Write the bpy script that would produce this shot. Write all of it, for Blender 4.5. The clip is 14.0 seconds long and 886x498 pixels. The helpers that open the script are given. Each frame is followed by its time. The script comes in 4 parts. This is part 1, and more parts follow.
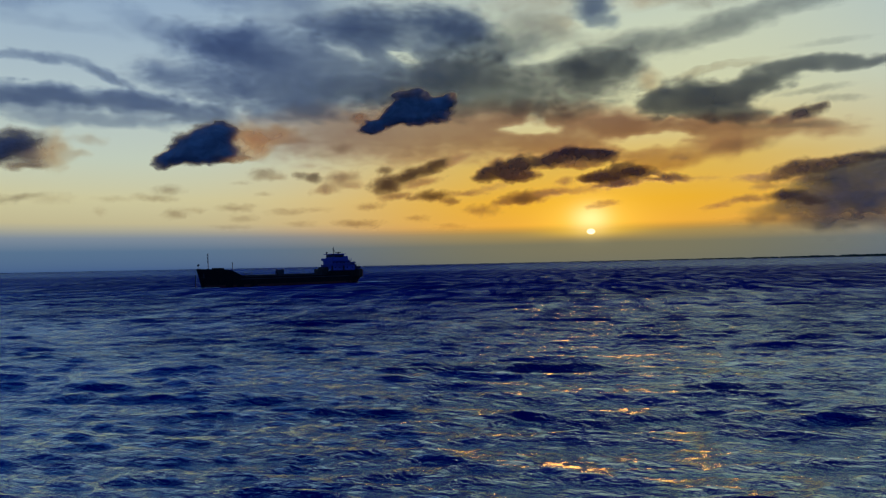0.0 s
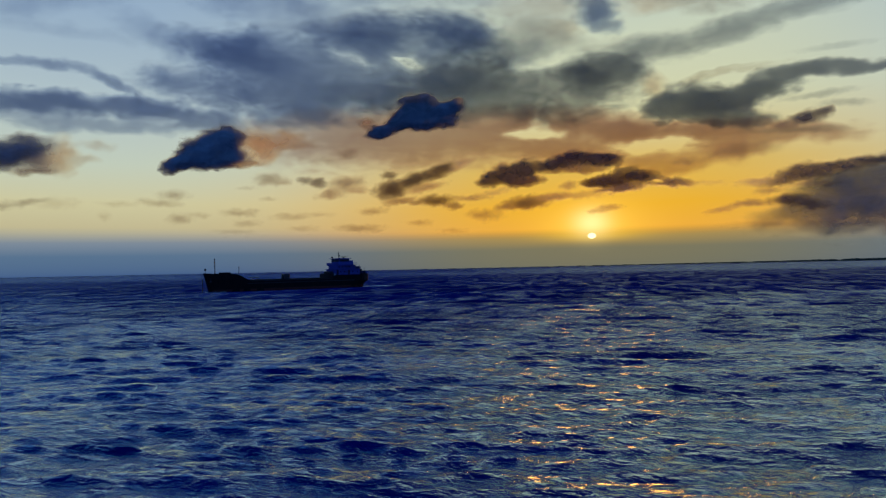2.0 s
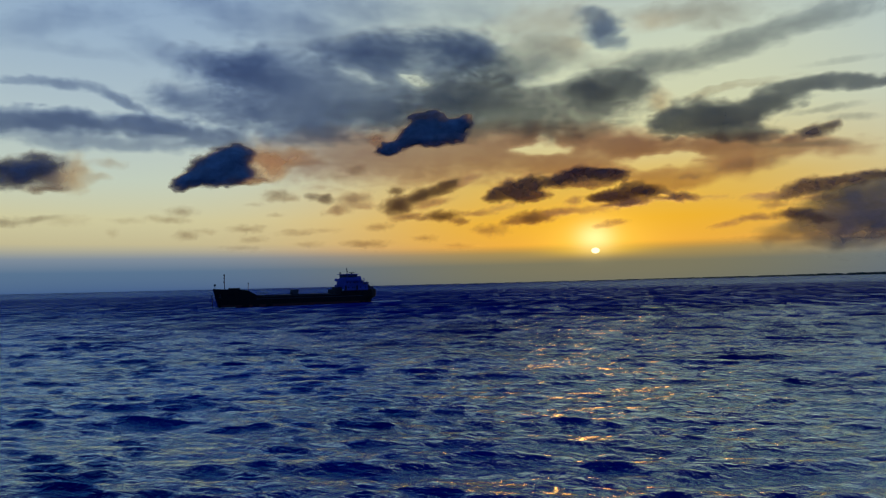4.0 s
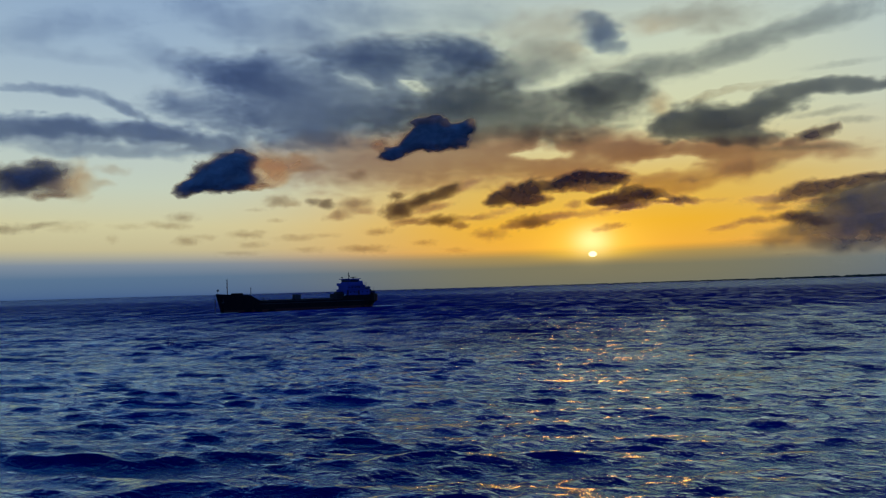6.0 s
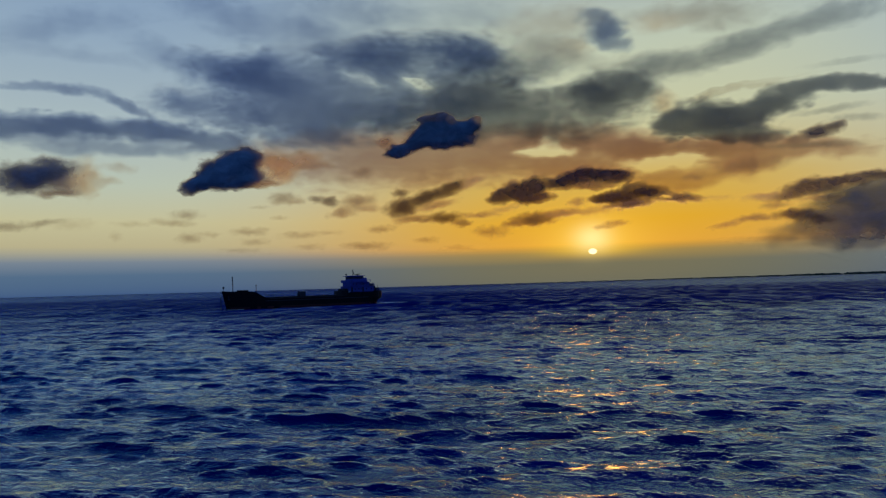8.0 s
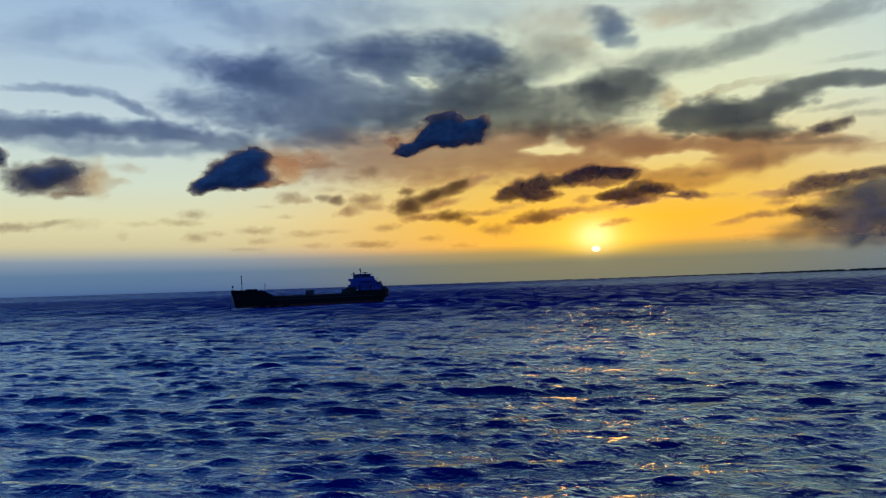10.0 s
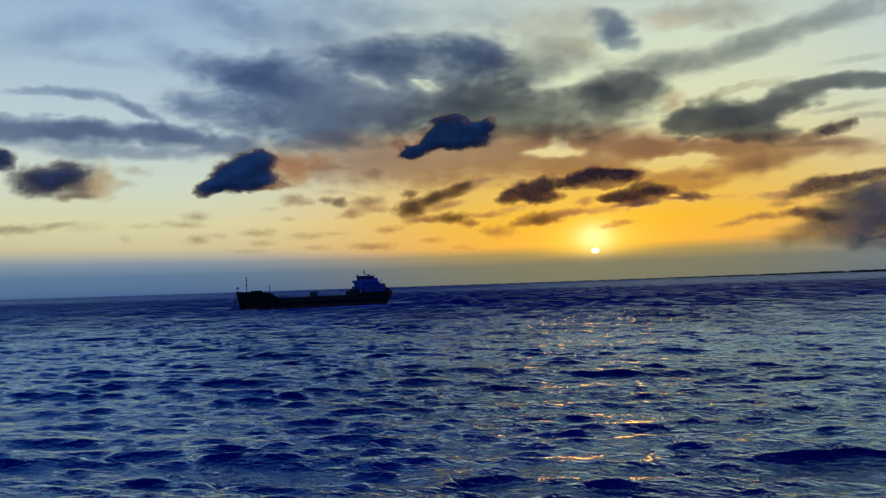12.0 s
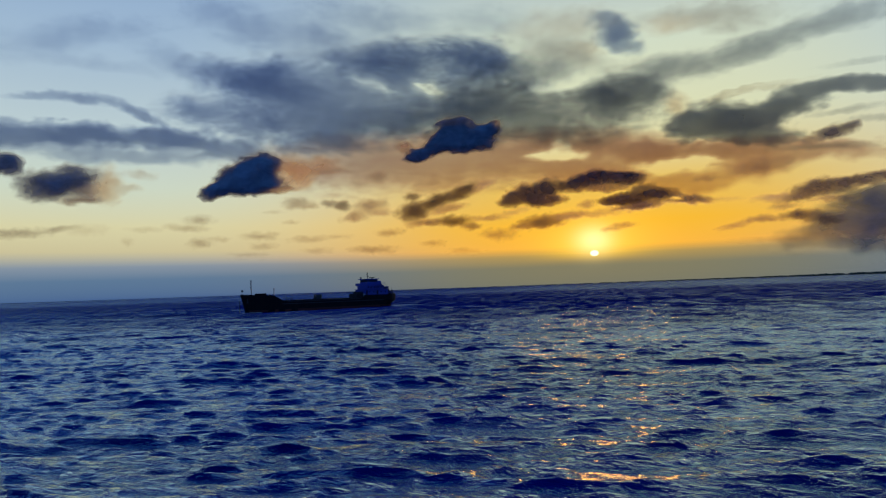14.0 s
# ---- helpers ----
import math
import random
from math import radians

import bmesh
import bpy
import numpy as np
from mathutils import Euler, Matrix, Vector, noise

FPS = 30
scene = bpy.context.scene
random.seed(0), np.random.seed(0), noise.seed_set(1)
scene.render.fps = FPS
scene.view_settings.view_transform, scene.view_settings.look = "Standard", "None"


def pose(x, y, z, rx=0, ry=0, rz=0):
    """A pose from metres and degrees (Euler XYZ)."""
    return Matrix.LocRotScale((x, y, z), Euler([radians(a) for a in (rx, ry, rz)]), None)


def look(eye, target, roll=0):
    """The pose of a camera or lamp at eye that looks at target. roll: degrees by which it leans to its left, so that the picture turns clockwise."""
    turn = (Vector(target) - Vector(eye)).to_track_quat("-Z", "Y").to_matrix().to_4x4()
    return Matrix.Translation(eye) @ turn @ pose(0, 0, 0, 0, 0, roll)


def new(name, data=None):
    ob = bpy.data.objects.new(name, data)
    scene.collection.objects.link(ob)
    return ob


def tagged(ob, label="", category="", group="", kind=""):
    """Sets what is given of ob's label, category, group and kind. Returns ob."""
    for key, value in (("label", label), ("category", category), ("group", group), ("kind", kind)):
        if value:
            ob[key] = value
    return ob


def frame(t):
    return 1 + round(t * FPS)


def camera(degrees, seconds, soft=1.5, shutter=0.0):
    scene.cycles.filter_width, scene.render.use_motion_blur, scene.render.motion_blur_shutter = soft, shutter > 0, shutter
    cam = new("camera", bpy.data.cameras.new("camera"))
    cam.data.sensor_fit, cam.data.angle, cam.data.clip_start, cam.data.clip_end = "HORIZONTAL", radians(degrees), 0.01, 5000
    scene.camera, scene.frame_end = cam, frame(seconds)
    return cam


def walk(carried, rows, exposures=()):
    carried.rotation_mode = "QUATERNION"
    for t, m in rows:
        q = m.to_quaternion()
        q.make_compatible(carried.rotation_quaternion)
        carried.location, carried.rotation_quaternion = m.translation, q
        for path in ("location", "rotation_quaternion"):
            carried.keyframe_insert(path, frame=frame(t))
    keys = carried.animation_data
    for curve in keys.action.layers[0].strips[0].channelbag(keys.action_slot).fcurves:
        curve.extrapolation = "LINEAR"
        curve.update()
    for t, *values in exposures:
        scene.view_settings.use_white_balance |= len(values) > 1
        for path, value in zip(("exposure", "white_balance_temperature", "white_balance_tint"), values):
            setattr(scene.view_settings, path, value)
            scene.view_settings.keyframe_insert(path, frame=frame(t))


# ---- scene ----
# Sunset at sea: a coaster under way, seen from another vessel about 7.4 m above the water.
# World: y towards the setting sun, x to its north side, z up, still water at z = 0.
LENGTH = 14.0
SUN_EL = 2.4
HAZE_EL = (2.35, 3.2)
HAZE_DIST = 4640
CAM_SPEED = Vector((-1.9, -2.47, 0.0))
CAM_START = Vector((0.0, 0.0, 7.4))


def cam_at(t):
    return CAM_START + CAM_SPEED * t


def heading(az, el):
    """Unit direction from an azimuth (to the right of the sun) and an elevation, in degrees."""
    a, e = radians(az), radians(el)
    return Vector((math.sin(a) * math.cos(e), math.cos(a) * math.cos(e), math.sin(e)))


cam = camera(67, LENGTH, soft=1.25)
# seconds, turn to the left of the sun, tilt, lean
SWAY = [
    (0, 12.50, 1.23, 1.15), (0.5, 12.50, 1.16, 1.19), (1, 12.43, 1.17, 1.23), (1.5, 12.43, 1.32, 1.25),
    (2, 12.57, 1.61, 1.20), (2.5, 12.70, 1.99, 1.18), (3, 12.83, 2.38, 1.26), (4, 12.84, 2.92, 1.38),
    (5.5, 12.67, 3.26, 1.58), (6, 12.60, 3.28, 1.66), (6.5, 12.46, 3.28, 1.68), (7, 12.46, 3.19, 1.65),
    (7.5, 12.53, 3.11, 1.62), (8, 12.61, 3.04, 1.64), (9.3, 12.82, 2.88, 1.80), (10.5, 12.89, 2.90, 1.90),
    (11, 12.89, 2.96, 1.88), (11.5, 12.89, 3.04, 1.87), (12, 12.82, 3.04, 1.90), (12.5, 12.81, 3.13, 1.97),
    (13, 12.81, 3.21, 2.01), (13.5, 12.74, 3.29, 2.02), (14, 12.74, 3.28, 1.98),
]
walk(cam, [(t, look(cam_at(t), cam_at(t) + heading(-turn, tilt) * 100, -lean)) for t, turn, tilt, lean in SWAY],
     exposures=[(0, 0.0), (6.5, 0.05), (8.1, -0.15), (10.4, 0.34), (11.4, 0.34), (12.6, 0.06), (14, 0.18)])

# ---- sky and sun ----
world = bpy.data.worlds.new("evening_sky")
scene.world = world
world.use_nodes = True
wt = world.node_tree
wt.nodes.clear()


class Net:
    """Small helper for node networks: each call adds a node and returns its output."""

    def __init__(self, tree):
        self.tree = tree

    def put(self, socket, value):
        if value is None:
            return
        if isinstance(value, bpy.types.NodeSocket):
            self.tree.links.new(value, socket)
        else:
            socket.default_value = value

    def math(self, op, a, b=None, c=None, clamp=False):
        n = self.tree.nodes.new("ShaderNodeMath")
        n.operation, n.use_clamp = op, clamp
        for s, v in zip(n.inputs, (a, b, c)):
            self.put(s, v)
        return n.outputs[0]

    def ramp(self, fac, stops, mode="LINEAR"):
        n = self.tree.nodes.new("ShaderNodeValToRGB")
        n.color_ramp.interpolation = mode
        els = n.color_ramp.elements
        while len(els) < len(stops):
            els.new(0.5)
        for e, (p, col) in zip(els, stops):
            e.position = p
            e.color = (*col, 1) if len(col) == 3 else col
        self.put(n.inputs[0], fac)
        return n.outputs[0]

    def mix(self, fac, a, b, mode="MIX"):
        n = self.tree.nodes.new("ShaderNodeMix")
        n.data_type, n.blend_type = "RGBA", mode
        self.put(n.inputs[0], fac)
        self.put(n.inputs[6], a)
        self.put(n.inputs[7], b)
        return n.outputs[2]

    def smooth(self, v, lo, hi, a=0.0, b=1.0):
        n = self.tree.nodes.new("ShaderNodeMapRange")
        n.interpolation_type = "SMOOTHSTEP"
        for s, x in zip(n.inputs[:5], (v, lo, hi, a, b)):
            self.put(s, x)
        return n.outputs[0]

    def noise(self, vec, scale, detail=4.0, rough=0.5, distortion=0.0):
        n = self.tree.nodes.new("ShaderNodeTexNoise")
        self.put(n.inputs["Vector"], vec)
        for k, v in (("Scale", scale), ("Detail", detail), ("Roughness", rough), ("Distortion", distortion)):
            n.inputs[k].default_value = v
        return n.outputs[0]

    def coord(self, kind="Object"):
        return self.tree.nodes.new("ShaderNodeTexCoord").outputs[kind]

    def mapping(self, vec, scale=(1, 1, 1), rot=(0, 0, 0)):
        n = self.tree.nodes.new("ShaderNodeMapping")
        self.put(n.inputs[0], vec)
        n.inputs["Scale"].default_value, n.inputs["Rotation"].default_value = scale, rot
        return n.outputs[0]


w = Net(wt)
split = wt.nodes.new("ShaderNodeSeparateXYZ")
wt.links.new(w.coord("Generated"), split.inputs[0])
sx, sy, sz = split.outputs
el = w.math("DEGREES", w.math("ARCSINE", sz))
az = w.math("DEGREES", w.math("ARCTAN2", sx, sy))
# elevation 0..90 spread so that the low sky has most of the ramp
h = w.math("POWER", w.math("DIVIDE", w.math("MAXIMUM", el, 0.0), 90.0), 0.5, clamp=True)


def stops(*rows):
    return [(math.sqrt(max(e, 0) / 90), col) for e, col in rows]


# above 25 degrees, unseen: darkened to deepen the left-hand water
AWAY = w.ramp(h, stops(
    (0, (.061, .124, .275)), (1.4, (.105, .185, .30)), (2.4, (.22, .28, .35)), (3.6, (.56, .51, .31)), (5.5, (.64, .61, .37)),
    (8.5, (.56, .64, .53)), (13, (.47, .58, .61)), (19, (.34, .47, .61)), (25, (.25, .38, .58)), (33, (.07, .17, .46)), (45, (.025, .095, .37)),
    (90, (.08, .20, .45))))
NEAR = w.ramp(h, stops(
    (0, (.17, .18, .13)), (1.4, (.20, .195, .12)), (2.3, (.40, .28, .09)), (3.0, (.76, .38, .04)), (5, (.78, .41, .015)),
    (8, (.70, .46, .08)), (13, (.66, .68, .42)), (19, (.60, .68, .53)), (25, (.42, .52, .54)), (35, (.66, .72, .66)), (45, (.66, .72, .70)),
    (90, (.08, .20, .45))))
BEHIND = w.ramp(h, stops((0, (.009, .036, .16)), (20, (.014, .080, .32)), (50, (.03, .12, .38)), (90, (.08, .20, .45))))
# unseen sky above 25 degrees: brightness added further round, to lighten the right-hand water
daz = w.math("DIVIDE", w.math("SUBTRACT", az, w.smooth(el, 22, 42, 1.0, 17.0)), 24.0)
toward = w.math("EXPONENT", w.math("MULTIPLY", w.math("POWER", w.math("ABSOLUTE", daz), 3.2), -1.0))
sky = w.mix(toward, AWAY, NEAR)
sky = w.mix(w.smooth(w.math("ABSOLUTE", az), 46, 74), sky, BEHIND)
# the glow round the sun and its disc
ex = w.math("DIVIDE", az, 3.8)
ey = w.math("DIVIDE", w.math("SUBTRACT", el, SUN_EL + 0.9), 2.1)
d2 = w.math("ADD", w.math("MULTIPLY", ex, ex), w.math("MULTIPLY", ey, ey))
glow = w.math("MULTIPLY", w.math("EXPONENT", w.math("MULTIPLY", d2, -1.0)), w.smooth(el, 1.6, 2.6))
sky = w.mix(glow, sky, (1.0, .60, .06, 1))
fx = w.math("DIVIDE", az, 1.45)
fy = w.math("DIVIDE", w.math("SUBTRACT", el, SUN_EL + 1.1), 1.1)
core = w.math("EXPONENT", w.math("MULTIPLY", w.math("ADD", w.math("MULTIPLY", fx, fx), w.math("MULTIPLY", fy, fy)), -1.0))
sky = w.mix(w.math("MULTIPLY", core, 0.9), sky, (1.25, 1.0, .40, 1))
gx = w.math("DIVIDE", az, 0.36)
gy = w.math("DIVIDE", w.math("SUBTRACT", el, SUN_EL + 0.02), 0.25)
disc = w.smooth(w.math("ADD", w.math("MULTIPLY", gx, gx), w.math("MULTIPLY", gy, gy)), 1.15, 0.6)
sky = w.mix(disc, sky, (2.2, 1.7, .9, 1))
# sky brightened behind the haze sheet, which lets HAZE_PASS of the light through, to cancel it
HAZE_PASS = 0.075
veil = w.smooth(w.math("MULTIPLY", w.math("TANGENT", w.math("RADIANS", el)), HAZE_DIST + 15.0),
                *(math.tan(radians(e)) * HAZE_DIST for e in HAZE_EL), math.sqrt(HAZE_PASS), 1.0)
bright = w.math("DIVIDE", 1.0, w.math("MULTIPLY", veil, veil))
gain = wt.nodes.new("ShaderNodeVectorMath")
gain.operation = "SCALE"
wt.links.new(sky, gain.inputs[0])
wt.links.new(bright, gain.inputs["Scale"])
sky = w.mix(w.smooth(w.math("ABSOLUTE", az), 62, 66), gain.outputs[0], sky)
nishita = wt.nodes.new("ShaderNodeTexSky")
nishita.sky_type = "NISHITA"
nishita.sun_disc = False
nishita.sun_elevation, nishita.sun_rotation = radians(SUN_EL), 0.0
bg_air, bg_sky = wt.nodes.new("ShaderNodeBackground"), wt.nodes.new("ShaderNodeBackground")
wt.links.new(nishita.outputs[0], bg_air.inputs[0])
wt.links.new(sky, bg_sky.inputs[0])
bg_air.inputs[1].default_value, bg_sky.inputs[1].default_value = 0.006, 0.91
both = wt.nodes.new("ShaderNodeAddShader")
out = wt.nodes.new("ShaderNodeOutputWorld")
wt.links.new(bg_air.outputs[0], both.inputs[0])
wt.links.new(bg_sky.outputs[0], both.inputs[1])
wt.links.new(both.outputs[0], out.inputs[0])

sun_lamp = bpy.data.lights.new("sun", "SUN")
sun_lamp.energy, sun_lamp.angle, sun_lamp.color = 0.40, radians(13.0), (1.0, .34, .08)
sun = new("sun", sun_lamp)
sun.matrix_basis = look(heading(0, SUN_EL) * 50, (0, 0, 0))

# ---- materials ----


def material(name):
    m = bpy.data.materials.new(name)
    m.use_nodes = True
    t = m.node_tree
    return m, t, t.nodes["Principled BSDF"], Net(t)


def paint(name, col, rough=0.5, metal=0.0, rust=0.25, scale=0.6):
    """Weathered ship's paint or metal with streaks and grime."""
    m, t, p, n = material(name)
    o = n.coord("Object")
    a = n.noise(n.mapping(o, (scale, scale, scale * 0.25)), 1.0, 6, 0.6)
    b = n.noise(o, 9 * scale, 4, 0.6)
    dirt = n.smooth(n.math("ADD", n.math("MULTIPLY", a, 0.7), n.math("MULTIPLY", b, 0.3)), 0.48, 0.68)
    worn = (col[0] * .55 + .03, col[1] * .5 + .012, col[2] * .45 + .006, 1)
    c = n.mix(n.math("MULTIPLY", dirt, rust), (*col, 1), worn)
    t.links.new(c, p.inputs["Base Color"])
    p.inputs["Metallic"].default_value = metal
    p.inputs["Specular IOR Level"].default_value = 0.2
    t.links.new(n.math("ADD", n.math("MULTIPLY", b, 0.25), rough - 0.12), p.inputs["Roughness"])
    bump = t.nodes.new("ShaderNodeBump")
    bump.inputs["Strength"].default_value, bump.inputs["Distance"].default_value = 0.3, 0.01
    t.links.new(b, bump.inputs["Height"])
    t.links.new(bump.outputs[0], p.inputs["Normal"])
    return m


def water_material():
    m, t, p, n = material("sea_water")
    t.nodes.remove(p)
    o = n.coord("Object")
    # ripples too small for the mesh act as roughness far away; gusts ruffle the surface in streaks
    lost = t.nodes.new("ShaderNodeAttribute")
    lost.attribute_name = "unresolved"
    lost = lost.outputs["Fac"]
    gust = n.smooth(n.noise(n.mapping(o, (.016, .030, .02), (0, 0, .1)), 1.0, 9, 0.68, 0.8), 0.36, 0.64)
    fine = n.noise(n.mapping(o, (4.5, 11.0, 2), (0, 0, .1)), 1.0, 4, 0.6, 0.3)
    mid = n.noise(n.mapping(o, (1.15, 3.4, .8), (0, 0, .12)), 1.0, 3, 0.55, 0.3)
    # the faces of far waves that can be seen lean towards the viewer's side
    facet = t.nodes.new("ShaderNodeTexNoise")
    t.links.new(n.mapping(o, (.22, .055, .1), (0, 0, .08)), facet.inputs["Vector"])
    for key, val in (("Scale", 1.0), ("Detail", 6.0), ("Roughness", 0.62), ("Distortion", 0.6)):
        facet.inputs[key].default_value = val
    lean = t.nodes.new("ShaderNodeVectorMath")
    lean.operation = "MULTIPLY_ADD"
    t.links.new(facet.outputs["Color"], lean.inputs[0])
    lean.inputs[1].default_value, lean.inputs[2].default_value = (0.6, 1.9, 0.0), (-0.3, -0.95 - 0.50, 0.0)
    scaled = t.nodes.new("ShaderNodeVectorMath")
    scaled.operation = "SCALE"
    t.links.new(lean.outputs[0], scaled.inputs[0])
    t.links.new(n.math("MULTIPLY", n.smooth(lost, 0.02, 0.30), n.smooth(lost, 0.70, 0.92, 1.0, 0.75)), scaled.inputs["Scale"])
    geo = t.nodes.new("ShaderNodeNewGeometry")
    tilted = t.nodes.new("ShaderNodeVectorMath")
    t.links.new(geo.outputs["Normal"], tilted.inputs[0])
    t.links.new(scaled.outputs[0], tilted.inputs[1])
    upright = t.nodes.new("ShaderNodeVectorMath")
    upright.operation = "NORMALIZE"
    t.links.new(tilted.outputs[0], upright.inputs[0])
    height = n.math("ADD", n.math("MULTIPLY", fine, 0.075), n.math("MULTIPLY", mid, 0.25))
    bump = t.nodes.new("ShaderNodeBump")
    bump.inputs["Strength"].default_value, bump.inputs["Distance"].default_value = 1.0, 1.0
    t.links.new(n.smooth(lost, 0.10, 0.45, 1.0, 0.3), bump.inputs["Strength"])
    t.links.new(height, bump.inputs["Height"])
    t.links.new(upright.outputs[0], bump.inputs["Normal"])
    body, gloss, mixed = t.nodes.new("ShaderNodeBsdfDiffuse"), t.nodes.new("ShaderNodeBsdfGlossy"), t.nodes.new("ShaderNodeMixShader")
    t.links.new(n.ramp(gust, [(0.2, (.001, .006, .12)), (0.8, (.0012, .009, .17))]), body.inputs["Color"])
    gloss.inputs["Color"].default_value = (.76, .93, .96, 1)
    t.links.new(n.math("ADD", n.math("MULTIPLY", lost, 0.10), 0.10), gloss.inputs["Roughness"])
    fres = t.nodes.new("ShaderNodeFresnel")
    fres.inputs["IOR"].default_value = 1.45
    for nd in (body, gloss, fres):
        t.links.new(bump.outputs[0], nd.inputs["Normal"])
    # distance-cut gloss paints far water dark; the strip under the horizon mirrors low haze
    gloss_share = n.math("ADD", n.smooth(lost, 0.10, 0.55, 1.0, 0.21), n.smooth(lost, 0.70, 0.92, 0.0, 0.10))
    gloss_share = n.math("MULTIPLY", gloss_share, n.math("ADD", n.math("MULTIPLY", gust, 0.3), 0.90))
    sheen = n.smooth(fres.outputs[0], 0.068, 0.245, 0.0, 1.0)
    t.links.new(n.math("MULTIPLY", sheen, gloss_share, clamp=True), mixed.inputs[0])
    t.links.new(body.outputs[0], mixed.inputs[1])
    t.links.new(gloss.outputs[0], mixed.inputs[2])
    t.links.new(mixed.outputs[0], t.nodes["Material Output"].inputs[0])
    return m


def cloud_material(name, tint, grain, ragged, flat, dims, mottle):
    """Vapour seen against the light: it dims the sky behind it by its depth and scatters a share of light."""
    m, t, p, n = material(name)
    t.nodes.remove(p)
    o = n.coord("Object")

    def read(key):
        a_ = t.nodes.new("ShaderNodeAttribute")
        a_.attribute_name = key
        return a_.outputs["Fac"]

    amount, glow = read("vapour_amount"), read("vapour_sunlit")
    big = n.noise(n.mapping(o, (grain, grain, grain * flat), (0, .12, 0)), 1.0, 7, 0.55, 0.7)
    small = n.noise(n.mapping(o, (grain * 3, grain * 3, grain * 3 * flat), (0, .2, 0)), 1.0, 5, 0.6, 0.4)
    rough = n.math("ADD", n.math("MULTIPLY", n.math("SUBTRACT", big, 0.5), ragged), n.math("MULTIPLY", n.math("SUBTRACT", small, 0.5), ragged * mottle))
    d = n.math("ADD", amount, rough)
    shape = n.math("MULTIPLY", n.smooth(d, 0.14, n.math("ADD", n.math("MULTIPLY_ADD", glow, 0.35, read("vapour_softness")), 0.14)), n.smooth(amount, 0.0, 0.22))
    depth = n.math("MULTIPLY", n.math("MULTIPLY", read("vapour_depth"), shape), n.math("ADD", n.math("MULTIPLY", rough, 0.7), 1.0))
    pass_ = t.nodes.new("ShaderNodeCombineXYZ")
    # sunlit flanks and rims are painted: the mask warms what passes through
    for s, k, warm in zip(pass_.inputs, dims, (0.01, 0.19, 0.42)):
        t.links.new(n.math("EXPONENT", n.math("MULTIPLY", depth, n.math("MULTIPLY_ADD", glow, k - warm, -k))), s)
    dif = t.nodes.new("ShaderNodeBsdfDiffuse")
    # interior shading put into the tint by noise
    t.links.new(n.ramp(big, [(.32, tuple(c * .72 for c in tint)), (.68, tuple(c * 1.25 for c in tint))]), dif.inputs[0])
    tra = t.nodes.new("ShaderNodeBsdfTranslucent")
    tra.inputs[0].default_value = (1.0, .80, .56, 1)
    clear = t.nodes.new("ShaderNodeBsdfTransparent")
    t.links.new(pass_.outputs[0], clear.inputs[0])
    body, mixed = t.nodes.new("ShaderNodeMixShader"), t.nodes.new("ShaderNodeMixShader")
    t.links.new(glow, body.inputs[0])
    t.links.new(dif.outputs[0], body.inputs[1])
    t.links.new(tra.outputs[0], body.inputs[2])
    cover = n.math("SUBTRACT", 1.0, n.math("EXPONENT", n.math("MULTIPLY", depth, -0.5)))
    share = n.math("ADD", n.math("MULTIPLY", glow, n.math("SUBTRACT", 0.55, read("vapour_scatter"))), read("vapour_scatter"), clamp=True)
    t.links.new(n.math("MULTIPLY", cover, share, clamp=True), mixed.inputs[0])
    t.links.new(clear.outputs[0], mixed.inputs[1])
    t.links.new(body.outputs[0], mixed.inputs[2])
    t.links.new(mixed.outputs[0], t.nodes["Material Output"].inputs[0])
    return m


WATER = water_material()
CUMULUS = cloud_material("cumulus_vapour", (.36, .40, .44), 0.017, 0.66, 1.5, (.46, .53, .56), 0.34)
BANK = cloud_material("cloud_bank_vapour", (.50, .60, .68), 0.0042, 0.75, 2.2, (.57, .50, .33), 0.55)
# bank vapour again, with the sunset's redness put into its colour
VEIL = cloud_material("sunset_tinted_vapour", (.50, .52, .50), 0.0042, 0.7, 2.6, (.33, .50, .53), 0.4)
GREY = cloud_material("grey_bank_vapour", (.50, .55, .56), 0.0042, 0.75, 2.2, (.53, .51, .45), 0.55)
HULL_BLACK = paint("hull_black", (.008, .006, .007), 0.8, 0, 0.6)
RED_LEAD = paint("boot_top_red", (.11, .025, .018), 0.6, 0, 0.5)
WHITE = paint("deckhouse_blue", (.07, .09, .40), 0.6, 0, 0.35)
HATCH = paint("hatch_paint", (.035, .026, .024), 0.7, 0, 0.6)
PALE = paint("pale_locker", (.45, .50, .60), 0.6, 0, 0.3)
STEEL = paint("dark_steel", (.06, .06, .065), 0.5, 0.4, 0.4)
BOAT = paint("lifeboat_canvas", (.05, .05, .09), 0.7, 0, 0.3)
FUNNEL = paint("funnel_blue", (.03, .07, .25), 0.45, 0, 0.3)
GLASS, _t, _p, _n = material("bridge_glass")
_p.inputs["Base Color"].default_value = (.01, .012, .015, 1)
_p.inputs["Roughness"].default_value = 0.08
FOAM, _t, _p, _n = material("foam")
_t.links.new(_n.ramp(_n.noise(_n.coord("Object"), 1.5, 5, 0.6), [(.3, (.45, .5, .55)), (.7, (.8, .82, .84))]), _p.inputs["Base Color"])
_p.inputs["Roughness"].default_value = 0.8
WOODS, _t, _p, _n = material("far_woods")
_t.links.new(_n.ramp(_n.noise(_n.coord("Object"), 0.05, 4, 0.6), [(.3, (.02, .03, .015)), (.7, (.06, .07, .035))]), _p.inputs["Base Color"])
_p.inputs["Roughness"].default_value = 0.9
LAND, _t, _p, _n = material("far_land")
